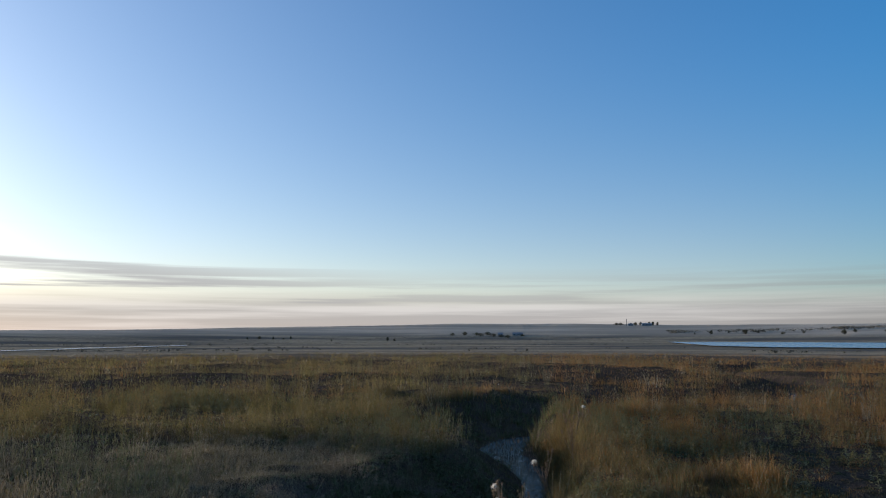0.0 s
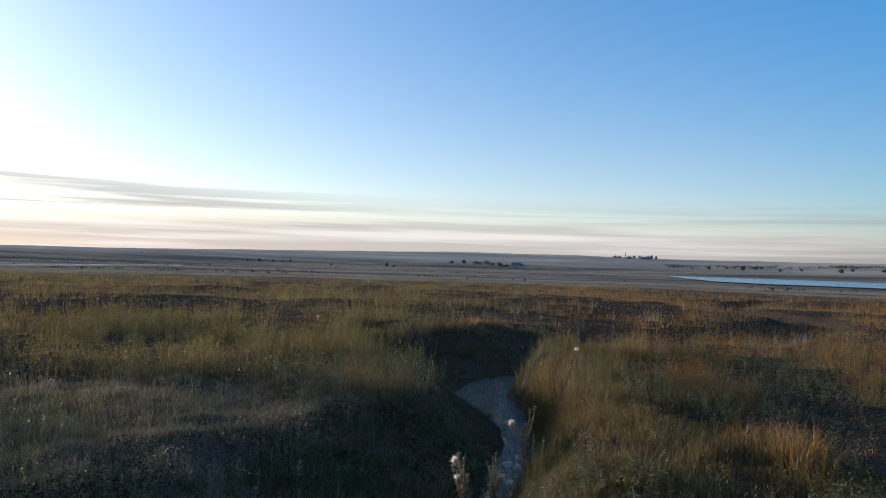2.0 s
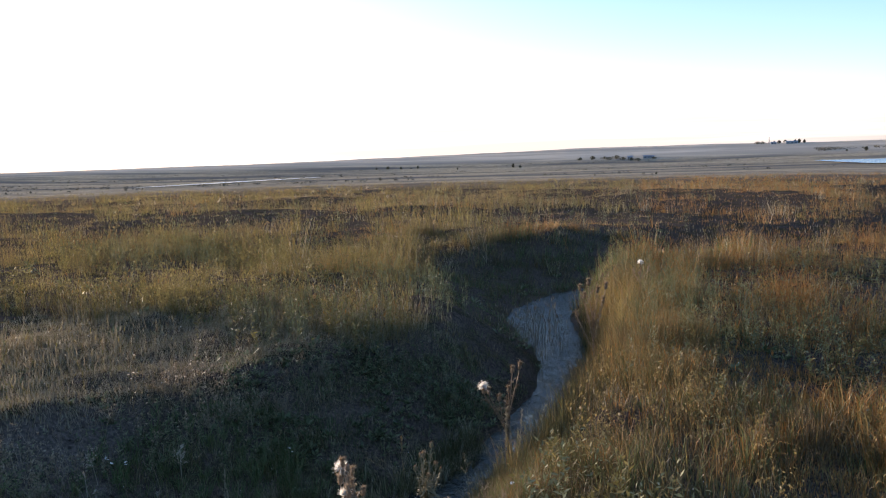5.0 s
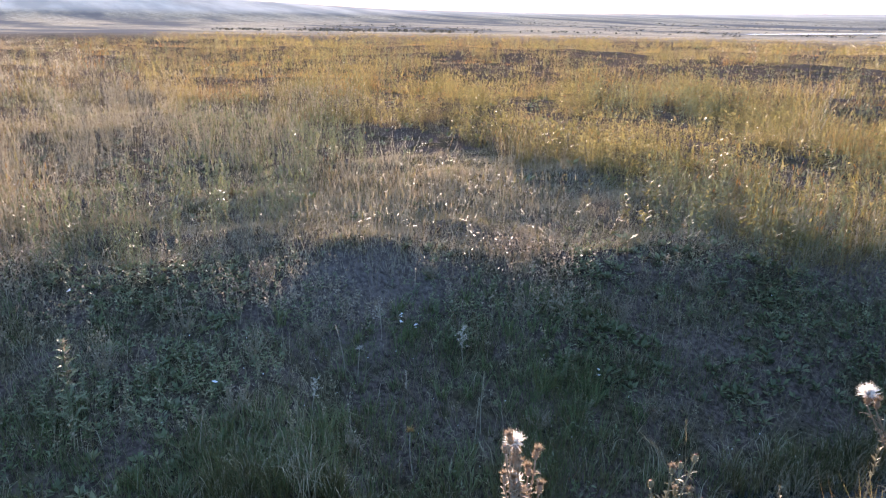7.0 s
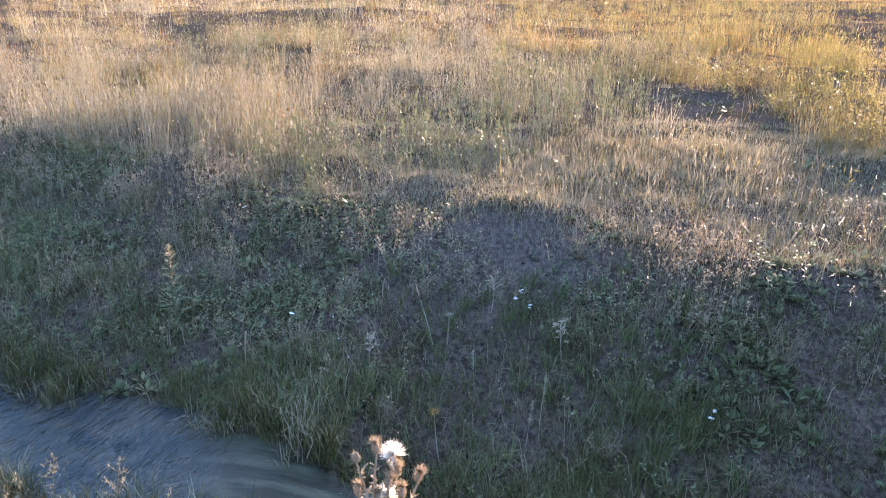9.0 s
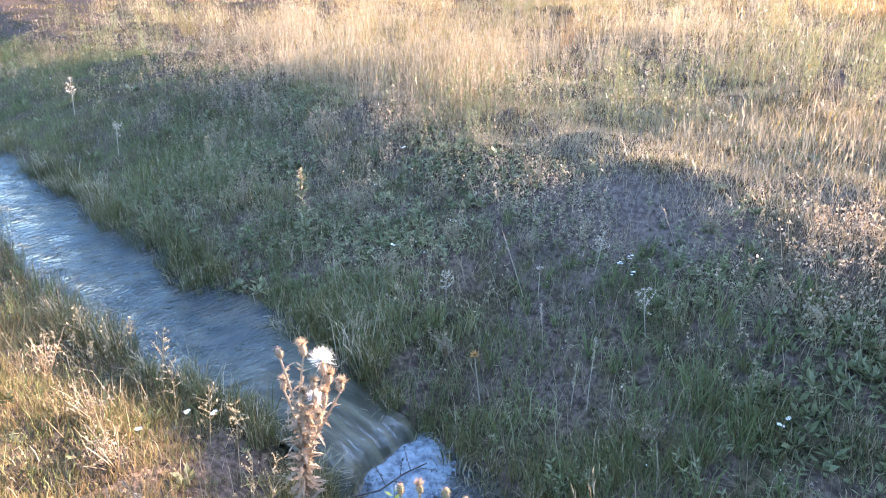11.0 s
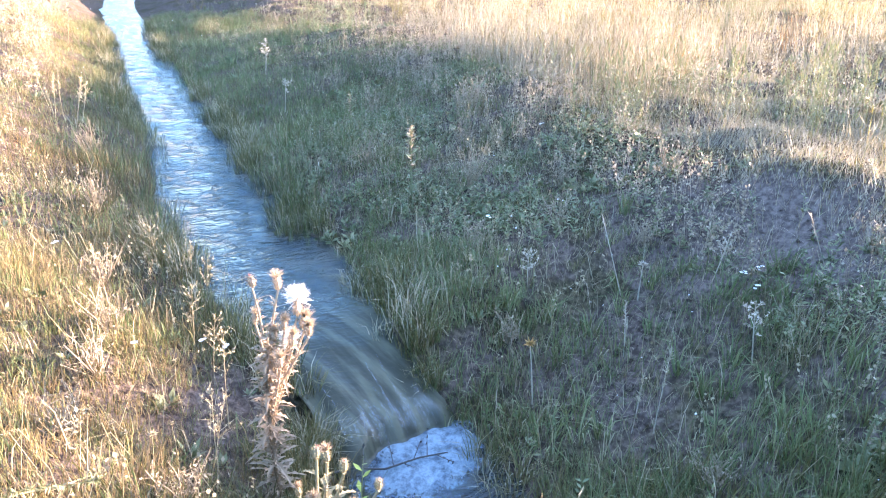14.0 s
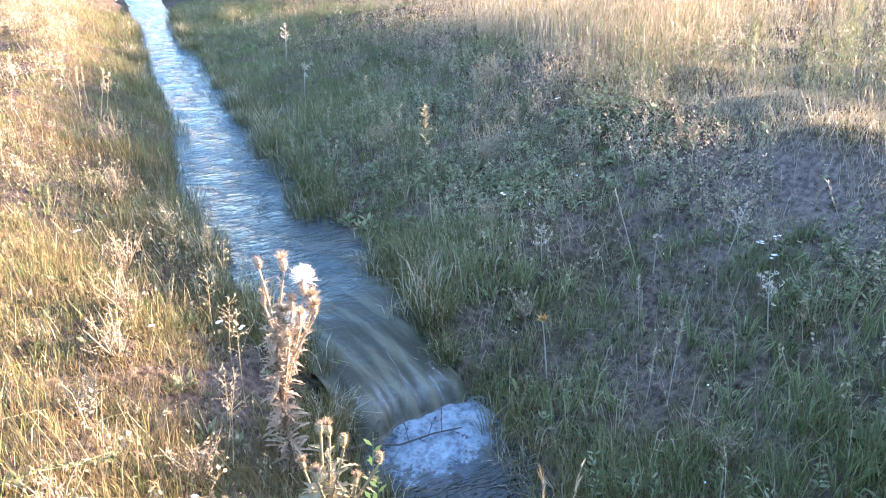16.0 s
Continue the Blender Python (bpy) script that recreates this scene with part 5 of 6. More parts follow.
random.seed(5)
thistle(0.10, 7.08, 0.74, [(0.00, -0.05, 0.79, 0.038, "bud"), (-0.045, 0.0, 0.785, 0.042, "dry"), (-0.07, 0.045, 0.72, 0.048, "down"),
                           (-0.085, 0.05, 0.675, 0.046, "dry"), (-0.05, 0.02, 0.60, 0.042, "down"), (-0.02, 0.0, 0.64, 0.04, "dry"), (-0.035, 0.03, 0.68, 0.04, "dry"), (0.0, 0.03, 0.58, 0.036, "dry"),
                           (-0.05, 0.115, 0.69, 0.042, "dry"), (-0.03, 0.07, 0.65, 0.04, "dry"), (0.02, 0.08, 0.61, 0.04, "dry"), (0.0, -0.05, 0.68, 0.036, "dry")], 170,
        "dried pinkish-tan thistle with one white downy head beside the fall")
thistle(0.31, 7.58, 0.61, [(0.01, 0.08, 0.675, 0.034, "bud"), (-0.01, 0.0, 0.645, 0.032, "dry"), (-0.035, -0.07, 0.60, 0.034, "bud"), (0.05, 0.03, 0.58, 0.030, "dry"), (-0.06, 0.10, 0.60, 0.030, "bud"),
                           (0.03, -0.05, 0.55, 0.026, "dry"), (-0.03, 0.05, 0.53, 0.026, "dry"), (0.06, 0.08, 0.54, 0.024, "bud")], 230,
        "pale tan-green thistle with woolly reddish heads beside the pool", WOOL)
thistle(0.56, 8.53, 0.80, [(0.09, 0.06, 0.87, 0.045, "dry"), (0.045, 0.03, 0.85, 0.042, "dry"), (-0.12, -0.08, 0.74, 0.048, "down"), (-0.09, -0.07, 0.73, 0.04, "dry"),
                           (-0.03, -0.04, 0.68, 0.04, "dry"), (0.02, 0.02, 0.72, 0.04, "dry")], 50, "tall dried brown thistle beside the lower brook")
thistle(0.98, 10.24, 1.05, [(-0.02, -0.02, 1.155, 0.055, "dry"), (0.12, 0.03, 1.12, 0.055, "dry"), (-0.09, -0.03, 1.11, 0.045, "dry"), (0.05, 0.04, 1.08, 0.05, "dry"),
                            (0.10, 0.0, 1.00, 0.05, "dry"), (-0.06, 0.05, 1.03, 0.045, "dry"), (-0.12, 0.0, 0.88, 0.045, "dry")], 44, "tall brown dried thistle above rusty grass")
thistle(1.35, 12.6, 0.95, [(0.0, 0.0, 0.98, 0.05, "down"), (0.09, 0.03, 0.93, 0.045, "dry"), (-0.07, 0.02, 0.9, 0.045, "dry")], 12, "brown dried thistle in the rusty grass")


def stalk(x, y, h, lx, ly, kind, label, mat=SEED, wide=1.0, arch=0.0):
    """A tall dry stem with its seed head; an arched one rises first and then bends over."""
    thing = new("dry_stalk")
    thing.location = (x, y, level(x, y) - 0.01)
    tip = Vector((lx, ly, h))
    bm = bmesh.new()
    way = bowed((0, 0, 0), tip, random.uniform(-0.04, 0.04) * h, 7)
    if arch:
        way = [Vector((lx * (k / 7) ** 2.2, ly * (k / 7) ** 2.2, h * k / 7 + arch * math.sin(math.pi * (k / 7) ** 1.5))) for k in range(8)]
    tube(bm, way, [0.0024 * wide * (1 - 0.07 * k) for k in range(8)], 5)
    part("stem", bm, DEAD if mat is DEAD else BLEACHED, thing)
    bm = bmesh.new()
    if kind == "spike":
        for k in range(70):
            f = random.uniform(0.55, 1.0)
            p = way[0].lerp(tip, f)
            d = Vector((random.gauss(0, 1), random.gauss(0, 1), 1.2)).normalized()
            spike(bm, p, p + d * random.uniform(0.012, 0.03) * wide, 0.0028 * wide)
    elif kind == "panicle":
        for k in range(16):
            f = random.uniform(0.5, 1.0)
            p = way[0].lerp(tip, f)
            d = Vector((random.gauss(0, 1), random.gauss(0, 1), 0.8)).normalized() * random.uniform(0.02, 0.07) * (1.25 - f) * 2
            spike(bm, p, p + d, 0.0012)
            for s in range(6):
                q = p + d * random.uniform(0.3, 1.0)
                spike(bm, q, q + Vector((random.gauss(0, 1), random.gauss(0, 1), random.gauss(0.4, 1))).normalized() * 0.012 * wide, 0.0034 * wide)
    elif kind == "plume":
        for k in range(26):
            k = random.choice((4, 5, 5, 6, 6))
            p = way[k].lerp(way[k + 1], random.random())
            d = ((way[k + 1] - way[k]).normalized() + Vector((random.gauss(0, 0.16), random.gauss(0, 0.16), random.gauss(0, 0.12)))).normalized()
            spike(bm, p, p + d * random.uniform(0.015, 0.035), 0.0024)
    else:
        for k in range(40):
            d = Vector((random.gauss(0, 1), random.gauss(0, 1), random.uniform(-0.2, 1))).normalized()
            spike(bm, tip, tip + d * random.uniform(0.010, 0.024) * wide, 0.004 * wide)
    part("seed_head", bm, BLEACHED if mat is SEED else mat, thing)
    return tagged(thing, label, "dry stalk", "dry stalks on the banks")


random.seed(8)
on_bank = "thin dry stalk with a pale seed head on the shaded bank"
for x, y, h, lx, ly, kind, mat, wide in (
        (-1.57, 7.20, 0.37, 0.08, -0.08, "plume", SEED, 1.2), (-1.58, 7.27, 0.17, 0.01, 0.01, "cup", SEED, 1.3), (-1.26, 7.40, 0.25, 0.01, -0.01, "spike", SEED, 0.7),
        (-0.99, 7.68, 0.35, -0.01, 0.02, "spike", STRAW, 0.8), (-0.95, 7.62, 0.25, 0.0, 0.02, "spike", STRAW, 0.7), (-1.40, 7.83, 0.26, 0.02, -0.02, "panicle", SEED, 1.1),
        (-3.39, 1.91, 0.36, -0.02, 0.02, "panicle", SEED, 1.8), (-2.60, 3.34, 0.30, -0.02, 0.02, "panicle", SEED, 1.6), (-1.3, 6.9, 0.2, 0.03, 0.02, "panicle", SEED, 0.9),
        (-2.0, 7.85, 0.24, 0.12, -0.06, "plume", SEED, 0.9), (-1.75, 7.5, 0.22, -0.08, 0.02, "panicle", SEED, 1.0), (-1.2, 6.35, 0.24, 0.04, 0.02, "plume", STRAW, 0.9)):
    stalk(x, y, h, lx, ly, kind, on_bank, mat, wide)
stalk(-0.90, 7.24, 0.26, 0.01, -0.02, "cup", "thin stalk with a rust-brown withered head on the bank", RUST, 1.4)
for x, y, h, lx, ly, kind, wide in (
        (0.60, 7.07, 0.22, -0.03, 0.02, "cup", 0.8), (0.44, 7.05, 0.16, -0.01, 0.01, "cup", 0.7), (0.30, 7.05, 0.30, -0.05, 0.05, "panicle", 0.6), (0.51, 7.40, 0.22, -0.03, 0.03, "cup", 0.6),
        (-0.98, 3.09, 0.36, -0.07, 0.07, "spike", 1.8), (-0.92, 2.9, 0.32, -0.02, 0.05, "spike", 1.6), (-1.05, 2.7, 0.38, 0.0, 0.05, "spike", 1.8), (-0.88, 3.0, 0.28, 0.04, 0.03, "spike", 1.6), (-1.08, 2.95, 0.30, -0.08, 0.0, "panicle", 1.6), (-0.95, 2.75, 0.27, 0.05, -0.02, "panicle", 1.6), (-2.72, -1.41, 0.5, -0.05, 0.05, "panicle", 3.0),
        (0.02, 6.6, 0.28, -0.02, 0.03, "panicle", 0.7), (-0.2, 6.15, 0.30, -0.02, 0.06, "panicle", 0.8), (-0.3, 5.9, 0.26, 0.01, 0.05, "panicle", 0.8), (0.62, 8.15, 0.55, 0.02, 0.03, "spike", 0.9),
        (0.68, 8.2, 0.5, 0.05, 0.0, "spike", 0.9), (0.75, 8.3, 0.45, 0.10, 0.04, "spike", 0.9), (0.45, 8.0, 0.40, -0.05, 0.05, "panicle", 1.0), (0.24, 7.5, 0.34, 0.05, 0.04, "plume", 0.8)):
    stalk(x, y, h, lx, ly, kind, "dry pale stalk standing in the sunlit grass by the brook", DEAD, wide * (0.7 if y < 4 else 1.0))
for lx, ly, tip_z, arch in ((-0.254, -0.099, 0.458, 0.06), (-0.051, -0.065, 0.606, 0.0), (-0.15, -0.13, 0.47, 0.05)):
    stalk(0.10, 8.0, tip_z - level(0.10, 8.0), lx, ly, "plume", "bent pale grass plume leaning over the pool", DEAD, 0.5, arch)
stalk(-2.108, 8.569, 0.35, 0.05, -0.314, "spike", "long pale dry stalk leaning over the lip of the bank", DEAD, 0.8)


def mullein(x, y, h, label):
    """A pale green spire with small leaves all the way up and a crowded top."""
    thing = new("mullein")
    thing.location = (x, y, level(x, y) - 0.01)
    bm = bmesh.new()
    way = bowed((0, 0, 0), (0.01, 0.0, h), 0.01, 6)
    tube(bm, way, [0.006, 0.006, 0.0055, 0.005, 0.0045, 0.004, 0.003])
    part("stem", bm, SAGE, thing)
    for k in range(26):
        f = 0.12 + 0.86 * k / 26
        p, a = way[0].lerp(way[-1], f), 2.4 * k
        bm = bmesh.new()
        spiny_leaf(bm, p, (math.cos(a), math.sin(a), 0.5), h * (0.22 - 0.12 * f), h * 0.03)
        part("leaf", bm, SAGE, thing)
    bm = bmesh.new()
    for _ in range(60):
        p = Vector((0.01, 0, h * random.uniform(0.55, 1.0)))
        d = Vector((random.gauss(0, 1), random.gauss(0, 1), 0.5)).normalized()
        spike(bm, p, p + d * h * 0.07, h * 0.008)
    part("flower_head", bm, SEED, thing, "faded pale flower head")
    return tagged(thing, label, "wild plant")


for x, y, h, lx, ly in ((0.52, 7.12, 0.24, 0.02, 0.01), (0.56, 7.15, 0.22, -0.03, 0.02), (0.36, 7.02, 0.20, 0.01, 0.02), (0.72, 7.05, 0.24, -0.04, 0.03), (0.2, 6.75, 0.22, 0.02, 0.03)):
    stalk(x, y, h, lx, ly, "cup", "thin dry stem with a small open head in the near grass", DEAD, 0.5)
for x, y, h in ((0.08, 6.78, 0.34), (0.22, 6.95, 0.30), (-0.02, 6.42, 0.26), (-0.25, 5.7, 0.26), (0.16, 7.4, 0.28)):
    stalk(x, y, h, random.uniform(-0.03, 0.03), random.uniform(-0.02, 0.04), "panicle", "dry branching weed standing by the water", DEAD, 0.7)

random.seed(9)
mullein(-1.60, 5.90, 0.46, "pale green leafy spire standing on the shaded bank")
mullein(-1.06, 8.29, 0.20, "small grey-green leafy spire on the shaded bank")
mullein(-2.2, 4.7, 0.34, "pale green leafy plant near the top of the bank")


def dry_bush(x, y, h, spread_out, label, mat=SEED):
    """A tangle of thin dead twigs with seed pods."""
    thing = new("dry_bush")
    thing.location = (x, y, level(x, y) - 0.01)
    for k in range(17):
        a = random.uniform(0, 6.283)
        tip = Vector((math.cos(a) * spread_out * random.random(), math.sin(a) * spread_out * random.random(), h * random.uniform(0.5, 1.0)))
        way = bowed((0, 0, 0), tip, random.uniform(-0.03, 0.03), 4)
        bm = bmesh.new()
        tube(bm, way, [0.0022, 0.002, 0.0017, 0.0014, 0.001], 4)
        for s in range(5):
            p = way[1].lerp(tip, random.random())
            q = p + Vector((random.gauss(0, 1), random.gauss(0, 1), random.gauss(0.5, 1))).normalized() * h * 0.16
            spike(bm, p, q, 0.0012)
            for _ in range(3):
                spike(bm, q, q + Vector((random.gauss(0, 1), random.gauss(0, 1), random.gauss(0, 1))).normalized() * 0.009, 0.0026)
        part("twig", bm, mat, thing)
    return tagged(thing, label, "dry bush", "dead weeds on the banks")


random.seed(10)
dry_bush(-1.88, 6.06, 0.26, 0.14, "tangled dead weed with pale pods on the bank")
dry_bush(0.42, 7.14, 0.17, 0.10, "brushy brown dead weed in the near grass")
dry_bush(-2.05, 8.0, 0.20, 0.18, "tangled dead weed on the lip of the bank")
dry_bush(-2.3, 7.0, 0.24, 0.15, "tangled dead weed near the top of the bank")
dry_bush(-1.2, 8.8, 0.24, 0.16, "tangled dead weed on the shaded bank")
dry_bush(-2.9, 5.2, 0.30, 0.18, "tangled dead weed in the golden grass")
dry_bush(0.2, 6.3, 0.18, 0.12, "brushy brown dead weed in the near grass")
for x, y, h, wide in ((-1.35, 6.55, 0.17, 0.10), (-1.72, 6.75, 0.20, 0.12), (-2.1, 6.5, 0.22, 0.12), (-2.35, 5.6, 0.24, 0.14), (-1.9, 5.2, 0.22, 0.13), (-2.75, 4.3, 0.26, 0.16), (-1.05, 7.0, 0.15, 0.09),
                      (-1.5, 8.3, 0.18, 0.12), (-0.85, 7.95, 0.14, 0.09), (-1.85, 7.15, 0.16, 0.10), (-3.3, 3.2, 0.28, 0.18), (-0.6, 8.5, 0.16, 0.10), (-1.15, 9.4, 0.2, 0.13)):
    dry_bush(x, y, h, wide, "thin brown dead weed with pale pods on the shaded bank")
for x, y, h, wide in ((0.55, 6.85, 0.16, 0.09), (0.75, 7.25, 0.15, 0.08), (0.35, 6.55, 0.18, 0.10), (0.02, 5.8, 0.2, 0.12), (0.62, 7.75, 0.16, 0.09), (-0.35, 4.9, 0.24, 0.14), (-0.75, 3.9, 0.28, 0.16)):
    dry_bush(x, y, h, wide, "brushy dead weed with pale pods in the sunlit grass")


def white_flower(x, y, h):
    thing = new("white_flower")
    thing.location = (x, y, level(x, y) - 0.01)
    bm = bmesh.new()
    tube(bm, bowed((0, 0, 0), (0.005, 0.005, h), 0.008, 4), [0.0013] * 5, 4)
    part("stem", bm, HERB, thing)
    for k in range(3):
        c = Vector((random.uniform(-0.012, 0.012), random.uniform(-0.012, 0.012), h + random.uniform(-0.008, 0.006)))
        bm = bmesh.new()
        for s in range(7):
            a = 6.283 * s / 7
            d = Vector((math.cos(a), math.sin(a), 0.25))
            e = Vector((-math.sin(a), math.cos(a), 0)) * 0.0022
            bm.faces.new([bm.verts.new(v) for v in (c, c + d * 0.0055 + e * 1.2, c + d * 0.0095, c + d * 0.0055 - e * 1.2)])
        part("blossom", bm, PETAL, thing)
    return tagged(thing, "small white flower in the grass by the brook", "flower", "white flowers by the brook")


random.seed(12)
for x, y, h in ((0.49, 7.28, 0.10), (0.69, 7.34, 0.09), (0.60, 7.43, 0.10), (-0.05, 6.56, 0.10), (0.22, 6.53, 0.10), (0.52, 7.34, 0.08), (0.80, 7.5, 0.1),
                (-0.92, 8.40, 0.07), (-0.95, 8.43, 0.06), (-1.75, 7.62, 0.1), (-1.7, 7.7, 0.09), (-1.82, 7.66, 0.1), (0.1, 5.6, 0.12), (-2.6, 6.0, 0.12), (-1.5, 6.5, 0.1), (0.44, 7.30, 0.12), (0.50, 7.42, 0.08), (0.72, 7.28, 0.08), (0.36, 7.36, 0.10), (-0.02, 6.48, 0.08)):
    white_flower(x, y, h)


def shoot(x, y, h, label):
    """A slender shoot with yellow-green leaves."""
    thing = new("leafy_shoot")
    thing.location = (x, y, level(x, y) - 0.01)
    bm = bmesh.new()
    way = bowed((0, 0, 0), (-0.03, 0.02, h), 0.02, 6)
    tube(bm, way, [0.0028, 0.0026, 0.0024, 0.0022, 0.002, 0.0017, 0.0012], 5)
    part("stem", bm, SAGE, thing)
    for k in range(12):
        p, a = way[0].lerp(way[-1], 0.3 + 0.7 * k / 12), 2.4 * k
        d, side = Vector((math.cos(a), math.sin(a), 0.7)).normalized() * 0.035, Vector((-math.sin(a), math.cos(a), 0)) * 0.008
        bm = bmesh.new()
        bm.faces.new([bm.verts.new(v) for v in (p, p + d * 0.5 + side, p + d, p + d * 0.5 - side)])
        part("leaf", bm, YELLOW, thing)
    return tagged(thing, label, "wild plant")


random.seed(13)
shoot(0.02, 7.30, 0.40, "slender shoot with yellow-green leaves beside the pool")
shoot(0.06, 7.36, 0.30, "slender shoot with yellow-green leaves beside the pool")

# a dead twig lying in the foam
bm = bmesh.new()
tube(bm, [(-0.14, 6.98, -0.01), (-0.22, 7.0, -0.02), (-0.30, 7.08, -0.025), (-0.42, 7.12, -0.025), (-0.50, 7.18, -0.015)], [0.005, 0.0045, 0.004, 0.0035, 0.0025], 6)
for fx0, fy0, gx0, gy0, gz0 in ((-0.40, 7.115, -0.45, 7.10, 0.02), (-0.33, 7.09, -0.37, 7.02, 0.03), (-0.25, 7.03, -0.30, 6.97, 0.02), (-0.44, 7.14, -0.50, 7.08, 0.03), (-0.36, 7.10, -0.34, 7.17, 0.01), (-0.47, 7.16, -0.46, 7.24, 0.0)):
    tube(bm, [(fx0, fy0, -0.022), (gx0, gy0, gz0)], [0.002, 0.001], 5)
    for _ in range(7):
        f = random.uniform(0.35, 1.1)
        p = Vector((fx0 + (gx0 - fx0) * f, fy0 + (gy0 - fy0) * f, -0.022 + (gz0 + 0.022) * f))
        spike(bm, p, p + Vector((random.gauss(0, 1), random.gauss(0, 1), random.gauss(0, 1))).normalized() * 0.012, 0.004)
tagged(part("twig", bm, WETWOOD), "dark wet twig caught in the foam", "twig")
bm = bmesh.new()
tube(bm, [(0.82, 7.12, level(0.82, 7.12) + 0.02), (0.74, 7.12, level(0.74, 7.12) + 0.04), (0.66, 7.11, level(0.66, 7.11) + 0.05), (0.57, 7.10, level(0.57, 7.10) + 0.07)], [0.002, 0.002, 0.0015, 0.001], 5)
for k in range(160):
    f = random.random()
    p = Vector((0.82 - 0.25 * f, 7.115, level(0.82 - 0.25 * f, 7.115) + 0.025 + 0.045 * f))
    spike(bm, p, p + Vector((random.gauss(-0.4, 1), random.gauss(0, 1), random.gauss(0, 1))).normalized() * 0.02, 0.003)
tagged(part("fallen_stalk", bm, SAGE), "grey fallen wormwood stalk lying on the grass", "dry stalk")

# white specks of small flowers and down over bank and meadow
specks = Tufts()
x, y = scatter(1500, -4.5, 2.2, 4.0, 11.0)
z, off, left, up = site(x, y)
keep = (off > 0.1) & (rs.rand(len(x)) < np.where(left, 0.08, 0.02) + 0.6 * ease(wave(x, y, 0.5, 61), 0.6, 0.8))
specks.chips(np.stack([x, y, z + rs.uniform(0.03, 0.14, len(x))], 1)[keep], 0.0055 * rs.uniform(0.6, 1.4, keep.sum()), rs, 1.2)
x, y, r = ring_scatter(1500, 4, 22, -60, 160, 0.9)
z, off, left, up = site(x, y)
keep = (off > 0.1) & (rs.rand(len(x)) < 0.15 + ease(wave(x, y, 1.1, 62), 0.55, 0.8))
specks.chips(np.stack([x, y, z + rs.uniform(0.08, 0.35, len(x))], 1)[keep], (0.0045 + 0.0005 * r[keep]) * rs.uniform(0.6, 1.4, keep.sum()), rs, 1.2)
specks.make("white_specks", PETAL, "tiny white flowers and tufts of down in the grass", "flowers")

# clods of earth on the worn patches of the bank
clods = Tufts()
x, y = scatter(9000, -3.6, 0.2, 5.0, 10.0)
z, off, left, up = site(x, y)
keep = (off > 0.05) & (up < 1.1) & (rs.rand(len(x)) < np.where(left, 0.12, 0.05) + 0.6 * ease(wave(x, y, 0.34, 34) + 0.5 * np.exp(-((x + 2.25) ** 2 / 0.14 + (y - 7.45) ** 2 / 0.5)), 0.6, 0.9))
core = np.stack([x, y, z + 0.002], 1)[keep]
n = len(core)
size = 0.004 + 0.016 * rs.rand(n) ** 2.5
spokes = np.array([(1, 0, 0), (0, 1, 0), (-1, 0, 0), (0, -1, 0), (0, 0, 0.7), (0, 0, -0.7)], float)
v = core[:, None] + spokes[None] * (size[:, None] * rs.uniform(0.6, 1.3, (n, 6)))[..., None] + 0.25 * size[:, None, None] * rs.randn(n, 6, 3)
faces = np.array([[0, 1, 4, 1, 2, 4, 2, 3, 4, 3, 0, 4, 1, 0, 5, 2, 1, 5, 3, 2, 5, 0, 3, 5]])
clods.add(v, (np.arange(n) * 6)[:, None] + faces, np.full(n * 8, 3))
clods.make("earth_clods", SOIL, "small clods of brown earth on the worn bank", "earth")

# dead stems and litter lying on the shaded bank
litter = Tufts()
x, y = scatter(6500, -4.0, 1.0, 4.2, 10.8)
z, off, left, up = site(x, y)
keep = (off > 0.06) & (rs.rand(len(x)) > 0.9 * np.exp(-((x + 2.25) ** 2 / 0.14 + (y - 7.45) ** 2 / 0.5)))
x, y, z = x[keep], y[keep], z[keep]
n = len(x)
litter.blades(x, y, z + 0.01, rs.uniform(0.05, 0.20, n), np.full(n, 0.0022), rs.uniform(0.6, 0.97, n), rs, True)
litter.make("grass_litter", DEAD, "dead stems lying criss-cross on the bank", "litter")


# ---- far things on the plain ----
def far_tree(x, y, h, wide, label):
    thing = new("tree")
    thing.location = (x, y, level(x, y) - 0.3)
    bm = bmesh.new()
    tube(bm, bowed((0, 0, 0), (0, 0, h * 0.55), 0.1, 4), [h * 0.05, h * 0.045, h * 0.035, h * 0.03, h * 0.02], 6)
    for k in range(4):
        a = 1.6 * k
        tube(bm, bowed((0, 0, h * 0.35), (math.cos(a) * wide * 0.3, math.sin(a) * wide * 0.3, h * 0.7), 0.1, 2), [h * 0.02, h * 0.015, h * 0.01], 4)
    part("trunk", bm, BARK, thing)
    crown = Tufts()
    n = 260
    a, f, u = rs.rand(n) * 6.283, rs.rand(n), rs.rand(n)
    lump = 0.7 + 0.5 * np.sin(a * 3 + h) * 0.5
    rr = wide * 0.5 * np.sqrt(f) * lump * np.sin(np.pi * (0.15 + 0.8 * u))
    place = np.stack([rr * np.cos(a), rr * np.sin(a), h * (0.2 + 0.8 * u)], 1)
    crown.chips(place, h * 0.16 * rs.uniform(0.6, 1.3, n), rs, 1.2, 0.1)
    mesh_object("crown", np.concatenate(crown.verts), np.concatenate(crown.loops), np.concatenate(crown.sizes), CROWN, thing)
    return tagged(thing, label, "tree", "trees on the plain")


